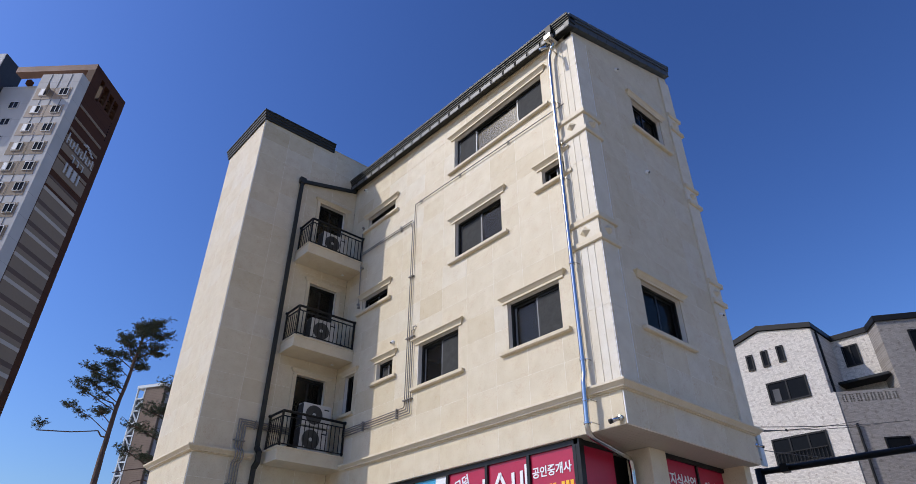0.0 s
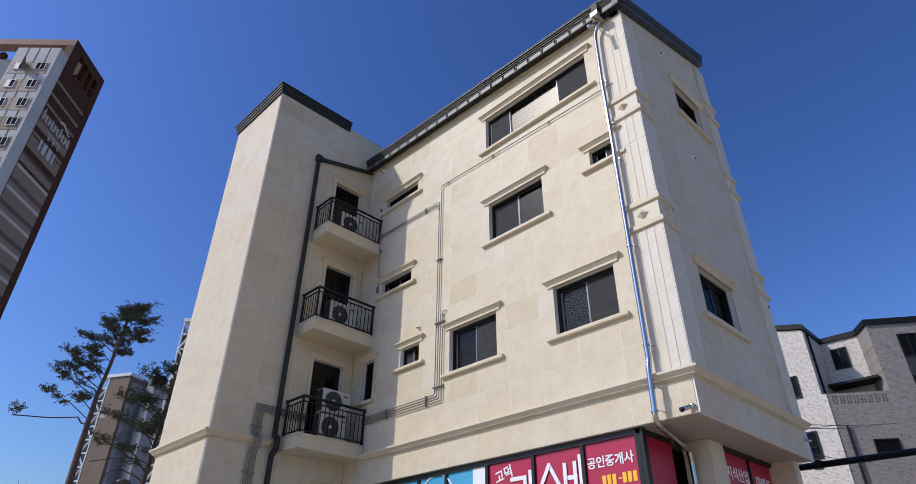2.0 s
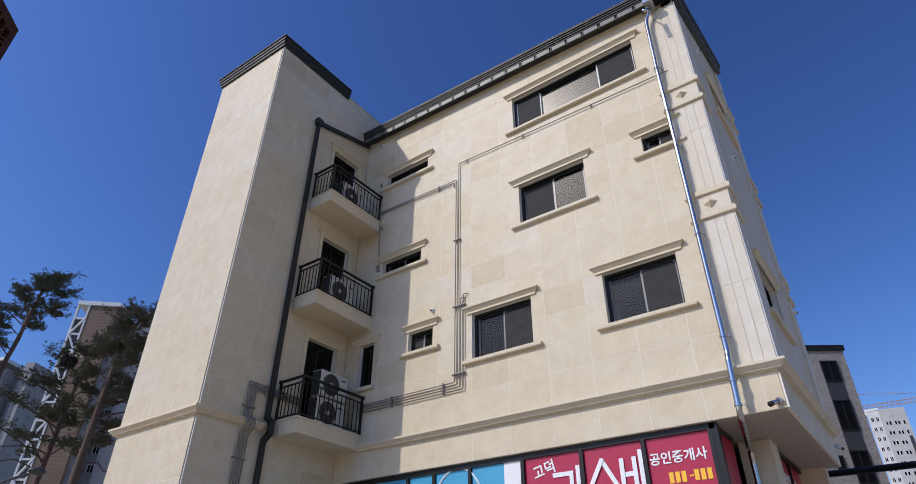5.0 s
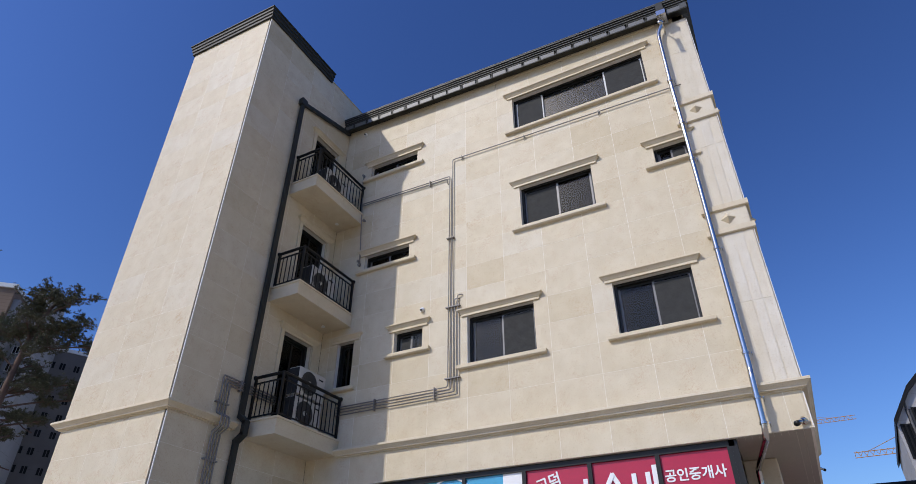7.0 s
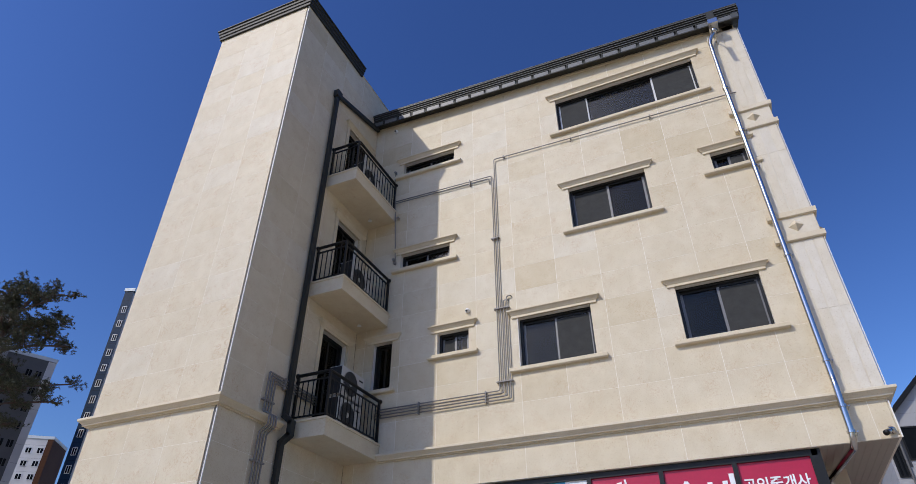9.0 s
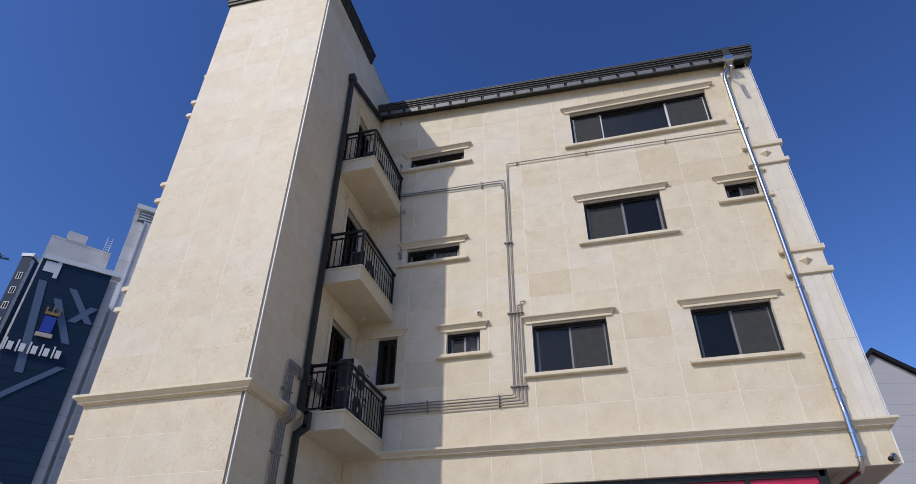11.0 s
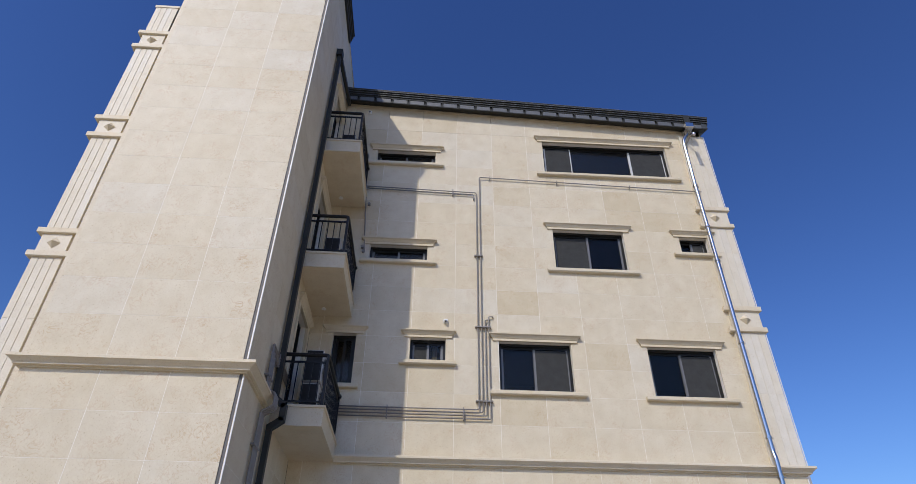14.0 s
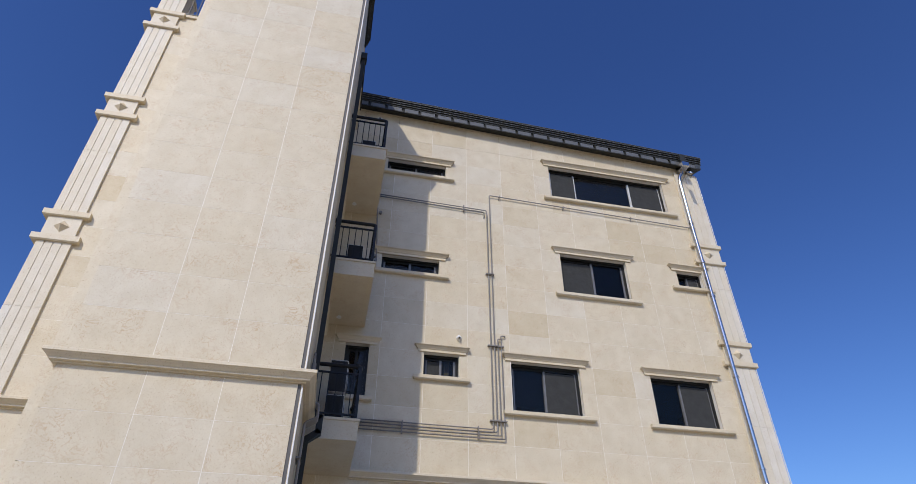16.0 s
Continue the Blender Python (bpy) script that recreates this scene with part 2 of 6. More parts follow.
def face_x(x0):
    """Maps a wall's (along, up, inward) for a wall that faces -x."""
    return lambda b, u0, u1, v0, v1, w0, w1: box(b, x0 + w0, x0 + w1, u0, u1, v0, v1)


def face_y(y0):
    return lambda b, u0, u1, v0, v1, w0, w1: box(b, u0, u1, y0 + w0, y0 + w1, v0, v1)


def clad_wall(name, parent, put, rect, holes, us, vs, thick=0.25, label="", gap=0.007, stone=None):
    """A wall with openings, faced with limestone slabs that each stand as a piece of their own."""
    bm = bmesh.new()
    for u0, u1, v0, v1 in minus((rect[0] + 0.03, rect[1] - 0.03, rect[2], rect[3]), [(a - 0.004, b + 0.004, c - 0.004, d + 0.004) for a, b, c, d in holes]):
        put(bm, u0, u1, v0, v1, 0.0016, thick)
    wall = part(name, bm, GROUT, parent, label)
    us = [rect[0]] + [u for u in sorted(us) if rect[0] + 0.03 < u < rect[1] - 0.03] + [rect[1]]
    vs = [rect[2]] + [v for v in sorted(vs) if rect[2] + 0.03 < v < rect[3] - 0.03] + [rect[3]]
    shared = {}
    for u0, u1 in zip(us, us[1:]):
        for v0, v1 in zip(vs, vs[1:]):
            cell = (u0 + gap / 2, u1 - gap / 2, v0 + gap * 0.36, v1 - gap * 0.36)
            pieces = minus(cell, holes)
            if not pieces:
                continue
            whole = len(pieces) == 1 and pieces[0] == cell
            key = (round(u1 - u0, 3), round(v1 - v0, 3))
            cu, cv = (u0 + u1) / 2, (v0 + v1) / 2
            if whole and key in shared:
                ob = new("stone_slab", shared[key][0])
                du, dv = cu - shared[key][1], cv - shared[key][2]
                ob.parent = wall
                ob.location = (0, du, dv) if put.axis == "x" else (du, 0, dv)
                continue
            for q in pieces:
                if q[1] - q[0] < 0.01 or q[3] - q[2] < 0.01:
                    continue
                bm = bmesh.new()
                put(bm, *q, 0.0, 0.02)
                ob = part("stone_slab", bm, stone or STONE, wall)
            if whole:
                shared[key] = (ob.data, cu, cv)
    return wall


def wall_map(axis, at):
    f = face_x(at) if axis == "x" else face_y(at)
    f.axis = axis
    f.at = at
    return f


HEAD = [(-0.01, 0.0), (0.03, 0.0), (0.03, 0.05), (0.04, 0.055), (0.052, 0.075), (0.075, 0.105), (0.1, 0.122), (0.105, 0.126), (0.105, 0.155), (-0.01, 0.16)]
SILL = [(-0.01, 0.0), (0.07, 0.0), (0.088, 0.018), (0.088, 0.08), (0.08, 0.088), (-0.01, 0.092)]
BAND = [(-0.01, 0.012), (0.03, 0.012), (0.03, 0.03), (0.076, 0.034), (0.08, 0.038), (0.08, 0.056), (0.086, 0.06), (0.1, 0.075), (0.125, 0.095), (0.14, 0.112), (0.152, 0.114), (0.152, 0.15), (0.148, 0.156), (-0.01, 0.156)]


def plan_path(put, u0, u1):
    """The way along a wall between two places, with its outside on the right and short returns into the wall."""
    if put.axis == "x":
        return [(put.at + 0.015, u1), (put.at, u1), (put.at, u0), (put.at + 0.015, u0)]
    return [(u0, put.at + 0.015), (u0, put.at), (u1, put.at), (u1, put.at + 0.015)]


def window(parent, put, u0, u1, v0, v1, panes, head=True, sill=True, head_ext=0.14, sill_ext=0.12, inset=0.115, label="", screen=(), sash_mat=None, glass=None):
    """A sliding window in a stone reveal: frame, sashes with panes, moulded head and sill. panes: the sashes' shares of the width."""
    fw = 0.05
    bm = bmesh.new()
    for q in ((u0, u1, v0, v0 + fw), (u0, u1, v1 - fw, v1), (u0, u0 + fw, v0 + fw, v1 - fw), (u1 - fw, u1, v0 + fw, v1 - fw)):
        put(bm, *q, inset, inset + 0.1)
    win = part("window", bm, FRAME, parent, label)
    total, u = sum(panes), u0 + fw
    for i, share in enumerate(panes):
        w = (u1 - u0 - 2 * fw) * share / total
        a, b, d = u - (0.02 if i else 0), u + w + (0.02 if i < len(panes) - 1 else 0), inset + 0.03 + 0.03 * (i % 2)
        s = 0.045
        for q in ((a, b, v0 + fw, v0 + fw + s), (a, b, v1 - fw - s, v1 - fw)):
            bm = bmesh.new()
            put(bm, *q, d, d + 0.028)
            part("sash_rail", bm, FRAME, win)
        for q in ((a, a + s, v0 + fw + s, v1 - fw - s), (b - s, b, v0 + fw + s, v1 - fw - s)):
            bm = bmesh.new()
            put(bm, *q, d, d + 0.028)
            part("sash_stile", bm, sash_mat or SASH, win)
        bm = bmesh.new()
        put(bm, a + s, b - s, v0 + fw + s, v1 - fw - s, d + 0.012, d + 0.016)
        pane = part("pane", bm, glass or GLASS, win)
        pane.visible_shadow = False
        if i in screen:
            bm = bmesh.new()
            put(bm, a + s * 0.6, b - s * 0.8, v0 + fw + s * 0.4, v1 - fw - s * 1.6, d - 0.008, d - 0.004)
            part("insect_screen", bm, BLIND, win, "grey fine mesh insect screen")
        u += w
    if head:
        bm = bmesh.new()
        moulding(bm, plan_path(put, u0 - head_ext + 0.04, u1 + head_ext - 0.04), HEAD, v1)
        part("window_head", bm, TRIM, win, "moulded cream stone head")
    if sill:
        bm = bmesh.new()
        moulding(bm, plan_path(put, u0 - sill_ext, u1 + sill_ext), SILL, v0 - 0.092)
        part("window_sill", bm, TRIM, win, "cream stone sill")
    return win


def thing(name, at, label, category, group="", kind=""):
    ob = new(name)
    ob.location = at
    ob.empty_display_size = 0.2
    bpy.context.view_layer.update()
    return tagged(ob, label, category, group, kind)


# ---- ground ----
bm = bmesh.new()
box(bm, -900, 900, -900, 900, -0.5, 0.0)
GROUND = plain("sandy_concrete_ground", (0.43, 0.355, 0.25), 0.85, vary=0.3, scale=1.5, bump=0.4)
tagged(part("ground", bm, GROUND), "pale sandy concrete ground reaching the horizon", "ground", kind="structure")
bm = bmesh.new()
box(bm, 3.2, 15.5, 3.6, 21.5, 0.0, 0.14)
PAVE = plain("concrete_paving", (0.4, 0.355, 0.29), 0.85, vary=0.15, scale=2, bump=0.3)
tagged(part("pavement", bm, PAVE), "grey concrete pavement round the building's foot", "pavement", kind="structure")

# ---- the corner building ----
XF, YE, XB = 9.1, 6.17, 13.6        # main face, end face, back
YT0, YT1, XT = 15.58, 18.42, 5.53   # stair tower
XL, YL = 7.22, 20.18                # recessed wall beyond the tower
ZS = 4.53                           # underside of the upper storeys
COURSE = [6.469 + 0.588 * k for k in range(-4, 13)]
JOINT = [14.44 - 0.889 * k for k in range(-1, 11)]
EAVES = lambda y: 13.975 + 0.047 * (y - 6.0)   # the roof edge falls towards the downpipe
main, end_face, side, front, far_left = wall_map("x", XF), wall_map("y", YE), wall_map("y", YT0), wall_map("x", XT), wall_map("x", XL)

house = thing("apartment_house", (11, 12, 0), "cream limestone apartment house with charcoal metal roof and shop below", "building")

# openings as (along0, along1, up0, up1)
W4, W3 = (7.24, 10.46, 12.27, 13.36), (8.77, 10.42, 9.43, 10.53)
W2R, W2L = (7.28, 8.71, 6.525, 7.6), (10.29, 11.76, 6.555, 7.62)
WS, WR = (12.84, 13.55, 7.13, 7.64), (6.8, 7.46, 9.99, 10.46)
W4S, W3S = (13.19, 14.63, 12.39, 12.8), (13.29, 14.56, 9.49, 9.9)
W2N = (14.64, 15.1, 6.6, 7.68)
MAIN_HOLES = [W4, W3, W2R, W2L, WS, WR, W4S, W3S, W2N]
clad_wall("wall", house, main, (YE + 0.021, YT0, ZS, 13.525), MAIN_HOLES, JOINT, [v for v in COURSE if v > 5.3], label="cream limestone slab facade")
# the top course, cut to the slope of the roof edge
top_course = part("wall", bars((XF + 0.0016, XF + 0.25, YE + 0.05, YT0, 13.53, 13.95)), GROUT, house, "sealant bed of the top course")
cuts = [YE + 0.021] + sorted(u for u in JOINT if YE + 0.1 < u < YT0 - 0.1) + [YT0]
for u0, u1 in zip(cuts, cuts[1:]):
    bm = bmesh.new()
    box(bm, XF, XF + 0.2, u0 + 0.0035, u1 - 0.0035, 13.5275, 14.2)
    bm.verts.ensure_lookup_table()
    for v_ in bm.verts:
        if v_.co.z > 14:
            v_.co.z = EAVES(v_.co.y) + 0.02
    part("stone_slab", bm, STONE, top_course)
E4, E2 = (11.33, 12.62, 12.2, 13.22), (10.25, 11.66, 6.53, 7.56)
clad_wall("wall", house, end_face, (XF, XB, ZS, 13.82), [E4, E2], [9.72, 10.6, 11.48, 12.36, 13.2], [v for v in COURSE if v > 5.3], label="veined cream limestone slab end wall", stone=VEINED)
D4, D3, D2 = (7.83, 8.74, 11.27, 13.33), (7.87, 8.77, 8.385, 10.42), (7.87, 8.77, 5.48, 7.6)
TC = [6.02 + 0.587 * k for k in range(0, 17)] + [4.675 - 0.59 * k for k in range(0, 8)]
clad_wall("wall", house, side, (XT, XF, 0, 15.66), [D4, D3, D2], [6.42, 7.31, 8.2], TC, label="cream limestone slab tower side")
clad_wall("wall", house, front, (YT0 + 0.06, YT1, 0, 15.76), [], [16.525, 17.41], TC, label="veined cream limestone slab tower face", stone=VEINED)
clad_wall("wall", house, far_left, (YT1 + 0.25, YL, 0, 14.36), [], [19.3], TC, label="cream limestone slab wall beyond the tower")
# gable above the end wall, and plain walls that close the house behind
GABLE = lambda x: 14.0 + (x - 8.8) * 0.335
bm = bmesh.new()
v = [bm.verts.new(p) for p in ((XF, YE + 0.004, 13.82), (XB, YE + 0.004, 13.82), (XB, YE + 0.004, GABLE(XB) - 0.12), (XF, YE + 0.004, GABLE(XF) - 0.12))]
f = bm.faces.new(v)
r = bmesh.ops.extrude_face_region(bm, geom=[f])
bmesh.ops.translate(bm, verts=[e for e in r["geom"] if isinstance(e, bmesh.types.BMVert)], vec=(0, 0.24, 0))
part("wall", bm, STONE, house, "cream limestone gable")
part("wall", bars((XB - 0.25, XB, YE + 0.26, YL, 0, 14.2), (XL + 0.25, XB, YL - 0.25, YL, 0, 14.3), (XF + 0.26, XB - 0.26, 13.0, 13.1, 5.0, 13.9)), TRIM, house, "plain rear walls")
part("wall", bars((XT + 0.25, XB - 0.3, YT1, YT1 + 0.24, 0, 15.66), (XF + 0.004, XB - 0.3, YT0 + 0.003, YT0 + 0.25, 13.9, 15.66)), STONE, house, "cream limestone tower flank")
# floors coloured near-black to look unlit through the windows
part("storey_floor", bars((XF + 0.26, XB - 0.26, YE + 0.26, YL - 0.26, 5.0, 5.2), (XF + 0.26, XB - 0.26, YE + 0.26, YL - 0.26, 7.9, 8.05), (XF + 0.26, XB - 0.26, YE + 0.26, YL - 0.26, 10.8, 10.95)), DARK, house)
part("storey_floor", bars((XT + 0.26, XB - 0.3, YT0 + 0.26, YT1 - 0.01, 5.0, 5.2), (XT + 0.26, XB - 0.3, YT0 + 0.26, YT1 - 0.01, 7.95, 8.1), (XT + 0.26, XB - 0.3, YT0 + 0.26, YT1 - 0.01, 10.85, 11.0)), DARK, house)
# rooms behind the openings, their dimness put in as near-black linings
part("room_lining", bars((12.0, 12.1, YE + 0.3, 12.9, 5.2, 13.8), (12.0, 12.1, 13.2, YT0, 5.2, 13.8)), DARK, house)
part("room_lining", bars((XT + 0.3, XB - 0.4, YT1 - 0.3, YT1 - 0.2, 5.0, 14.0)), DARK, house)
part("roof_slab", bars((XT + 0.2, XB - 0.3, YT0 + 0.2, YT1 + 0.05, 15.35, 15.55), (XL + 0.2, XB - 0.2, YT1 + 0.2, YL - 0.2, 14.1, 14.3)), GUTTER, house)

# windows
window(house, main, *W4, (1.3, 2.3, 1.0), screen=(0, 2), label="wide black three-light window", sash_mat=SASHW, glass=DUSTY)
window(house, main, *W3, (1, 1), screen=(1,), label="black two-light window")
window(house, main, *W2R, (1, 1), screen=(0,), label="black two-light window")
window(house, main, *W2L, (1, 1), screen=(0,), label="black two-light window")
window(house, main, *WS, (1, 1), label="small black sliding window", screen=(1,))
window(house, main, *WR, (1, 1), label="small black sliding window", screen=(0,))
window(house, main, *W4S, (1, 1), label="low black slot window")
window(house, main, *W3S, (1, 1), label="low black slot window")
window(house, main, *W2N, (1, 1), label="tall narrow black window", head_ext=0.16, sill_ext=0.05, sash_mat=FRAME)
# stiles black instead of grey: the end wall's shade put into their colour
window(house, end_face, *E4, (1, 1), label="black two-light window, its stiles blackened for shade", sash_mat=FRAME)
window(house, end_face, *E2, (1, 1), label="black two-light window, its stiles blackened for shade", sash_mat=FRAME)
for d in (D4, D3, D2):
    window(house, side, *d, (1, 1), sill=False, label="black glazed balcony door", sash_mat=FRAME)
    for a in (d[0] - 0.12, d[1] + 0.02):
        bm = bmesh.new()
        side(bm, a, a + 0.1, d[2], d[3] - 0.002, -0.03, 0.006)
        part("door_surround", bm, TRIM, house, "raised cream stone border beside the door")

# string courses
bm = bmesh.new()
moulding(bm, [(XF, 14.78), (XF, YE), (XB, YE), (XB, YE + 0.3)], BAND, 5.085)
part("string_course", bm, TRIM, house, "moulded cream stone band")
bm = bmesh.new()
moulding(bm, [(XL, YL), (XL, YT1), (XT, YT1), (XT, YT0), (6.98, YT0)], BAND, 5.2)
part("string_course", bm, TRIM, house, "moulded cream stone band")

# corner beads
CHANNEL = plain("grey_corner_channel", (0.1, 0.095, 0.088), 0.6, vary=0.08)
part("corner_channel", bars((XT + 0.012, XT + 0.1, YT0 + 0.021, YT0 + 0.09, 0.1, 15.5)), CHANNEL, house, "grey recessed corner channel")
part("corner_bead", bars((XT - 0.003, XT + 0.013, YT0 - 0.003, YT0 + 0.013, 0.1, 5.175), (XT - 0.003, XT + 0.013, YT0 - 0.003, YT0 + 0.013, 5.34, 15.55)), BEAD, house, "thin white corner bead")
part("corner_bead", bars((XF - 0.006, XF + 0.014, YE - 0.012, YE + 0.004, ZS, 5.06)), BEAD, house, "thin white corner bead")
for a, b in ((5.225, 7.98), (8.62, 10.73), (11.37, 13.78)):
    for x, y in ((XF - 0.05, YE - 0.05), (XF + 0.452, YE - 0.05)):
        part("corner_bead", bars((x - 0.003, x + 0.009, y - 0.004, y + 0.008, a, b)), BEAD, house, "thin white corner bead")


# pilasters: fluted shafts between blocks that carry two bars and a faceted boss
def shaft(put, u0, u1, v0, v1, flutes, proud=0.045):
    bm = bmesh.new()
    put(bm, u0 + 0.004, u1 - 0.004, v0, v1, -proud + 0.009, 0.0)
    pil = part("pilaster", bm, PALE, house, "pale fluted stone pilaster")
    w = (u1 - u0) / flutes
    for k in range(flutes):
        a, b = u0 + k * w + (0.011 if k else 0), u0 + (k + 1) * w - (0.011 if k < flutes - 1 else 0)
        z = v0
        while z < v1 - 0.01:
            t = min(z + 1.43, v1)
            bm = bmesh.new()
            put(bm, a, b, z + 0.002, t - 0.002, -proud, 0.0)
            part("flute", bm, PALE, pil)
            z = t


def boss(put, cu, cv, proud, s=0.125, deep=0.09):
    bm = bmesh.new()
    pts = [(cu, cv - s * 0.95), (cu + s, cv), (cu, cv + s * 0.95), (cu - s, cv)]
    mk = (lambda u, v, w: (put.at + w, u, v)) if put.axis == "x" else (lambda u, v, w: (u, put.at + w, v))
    ring = [bm.verts.new(mk(u, v, -proud)) for u, v in pts]
    tip = bm.verts.new(mk(cu, cv, -proud - deep))
    for i in range(4):
        bm.faces.new((ring[i], ring[(i + 1) % 4], tip))
    bm.faces.new(ring)
    return bm


CAP = [(-0.01, 0.0), (0.075, 0.0), (0.095, 0.015), (0.095, 0.115), (-0.01, 0.12)]
PW, PE = 0.62, 0.45


def capital(parent, path, blocks, z, bosses):
    """Two bars round a plain block, with a boss on each face."""
    bm = bmesh.new()
    for put, u0, u1 in blocks:
        put(bm, u0, u1, z + 0.11, z + 0.51, -0.05, 0.0)
    cap = part("capital", bm, PALE, parent, "plain stone capital block")
    for dz in (0, 0.5):
        bm = bmesh.new()
        moulding(bm, path, CAP, z + dz)
        part("capital_bar", bm, TRIM, cap)
    for put, u in bosses:
        part("boss", boss(put, u, z + 0.31, 0.05), TRIM, cap, "faceted stone boss")


levels = (7.99, 10.74)
spans = ((5.22, 7.99), (8.61, 10.74), (11.36, 13.8))
for a, b in spans:
    shaft(main, YE - 0.03, YE + PW, a, b, 4)
    shaft(end_face, XF, XF + PE, a, b, 1)
for z in levels:
    capital(house, [(XF + 0.01, YE + PW), (XF, YE + PW), (XF, YE), (XF + PE, YE), (XF + PE, YE + 0.01)], ((main, YE - 0.035, YE + PW), (end_face, XF, XF + PE)), z, ((main, YE + 0.3), (end_face, XF + 0.22)))
for a, b in ((5.22, 7.99), (8.61, 10.74), (11.36, 13.2), (13.82, 15.2)):
    shaft(end_face, XB - 0.5, XB, a, b, 1)
for z in (7.99, 10.74, 13.2):
    capital(house, [(XB - 0.5, YE), (XB + 0.0, YE), (XB + 0.0, YE + 0.1)], ((end_face, XB - 0.5, XB),), z, ((end_face, XB - 0.25),))
for a, b in ((0.1, 5.18), (5.335, 7.97), (8.59, 10.91), (11.53, 13.8), (14.42, 15.4)):
    shaft(far_left, YL - 0.52, YL, a, b, 4)
for z in (7.97, 10.91, 13.8):
    capital(house, [(XL + 0.2, YL + 0.01), (XL, YL + 0.01), (XL, YL - 0.53), (XL + 0.01, YL - 0.53)], ((far_left, YL - 0.52, YL),), z, ((far_left, YL - 0.26),))
part("parapet_post", bars((XL - 0.03, XL + 0.5, YL - 0.52, YL, 14.36, 15.4)), PALE, house)
part("coping", bars((XL - 0.06, XL + 0.55, YL - 0.55, YL + 0.03, 15.4, 15.47)), TRIM, house)
part("coping", bars((XL - 0.04, XL + 0.2, YT1, YL - 0.53, 14.36, 14.44)), TRIM, house)

# roof edge over the main face: a row of panels coloured pale as if sunlit, between a dark underside and a stepped
# gutter rim
def fall(ob):
    """Lets a level roof-edge piece down along the fall of the eaves."""
    for v_ in ob.data.vertices:
        v_.co.z += EAVES(v_.co.y) - 14.085
    return ob


fascia = fall(part("fascia", bars((8.905, 9.1, YE - 0.1, YT0 - 0.02, 14.1, 14.2)), GUTTER, house, "charcoal sheet metal eaves with a row of sunlit-toned panels"))
bm = bmesh.new()
vs_ = [bm.verts.new((x, y, z)) for y in (YE - 0.11, YT0 - 0.02) for x, z in ((8.9, 14.005), (9.1, 14.085), (9.1, 14.1), (8.9, 14.1))]
for q in ((0, 1, 5, 4), (1, 2, 6, 5), (2, 3, 7, 6), (3, 0, 4, 7), (3, 2, 1, 0), (4, 5, 6, 7)):
    bm.faces.new([vs_[i] for i in q])
fall(part("eaves_underside", bm, GUTTER, fascia))
for k in range(22):
    y = YE - 0.12 + k * 0.437
    b = min(y + 0.43, YT0 - 0.02)
    fall(part("fascia_panel", bars((8.872, 8.9, y + 0.07, b, 14.035, 14.17)), PANEL, fascia, "charcoal metal panel in a lighter, sunlit tone"))
    fall(part("seam", bars((8.858, 8.895, b + 0.012, b + 0.03, 14.01, 14.18)), GUTTER, fascia))
fall(part("fascia_edge", bars((8.868, 8.9, YE - 0.12, YT0 - 0.02, 14.0, 14.03)), GUTTER, fascia))
bm = bmesh.new()
GUT = [(0.02, 0.0), (0.24, 0.0), (0.24, 0.06), (0.262, 0.064), (0.262, 0.115), (0.285, 0.119), (0.285, 0.165), (0.31, 0.169), (0.31, 0.225), (0.28, 0.23), (0.28, 0.2), (0.02, 0.2)]
moulding(bm, [(XF, YT0 - 0.01), (XF, YE - 0.16)], GUT, 14.165)
fall(part("gutter", bm, GUTTER, house, "stepped charcoal box gutter"))
# thin lighter strips stand in for light on the gutter's step edges
for o, u in ((0.262, 0.064), (0.285, 0.119), (0.31, 0.169), (0.31, 0.225)):
    fall(part("gutter_bead", bars((XF - o - 0.006, XF - o + 0.004, YE - 0.16, YT0 - 0.01, 14.165 + u - 0.009, 14.165 + u - 0.001)), PANEL, house))
fall(part("eaves_trim", bars((XF - 0.02, XF, YE + 0.65, YT0 - 0.02, 14.02, 14.075)), TRIM, house, "thin cream trim under the eaves"))
bm = bmesh.new()
for x0, x1, y0, y1, th in ((8.9, XB + 0.01, YE - 0.16, YT0, 0.08),):
    q = [bm.verts.new((x, y, GABLE(x) + 0.1 + 0.047 * (y - YE) + d)) for d in (0, th) for x, y in ((x0, y0), (x1, y0), (x1, y1), (x0, y1))]
    for f in ((3, 2, 1, 0), (4, 5, 6, 7), (0, 1, 5, 4), (1, 2, 6, 5), (2, 3, 7, 6), (3, 0, 4, 7)):
        bm.faces.new([q[i] for i in f])
part("roof", bm, ROOF, house, "charcoal standing seam roof")
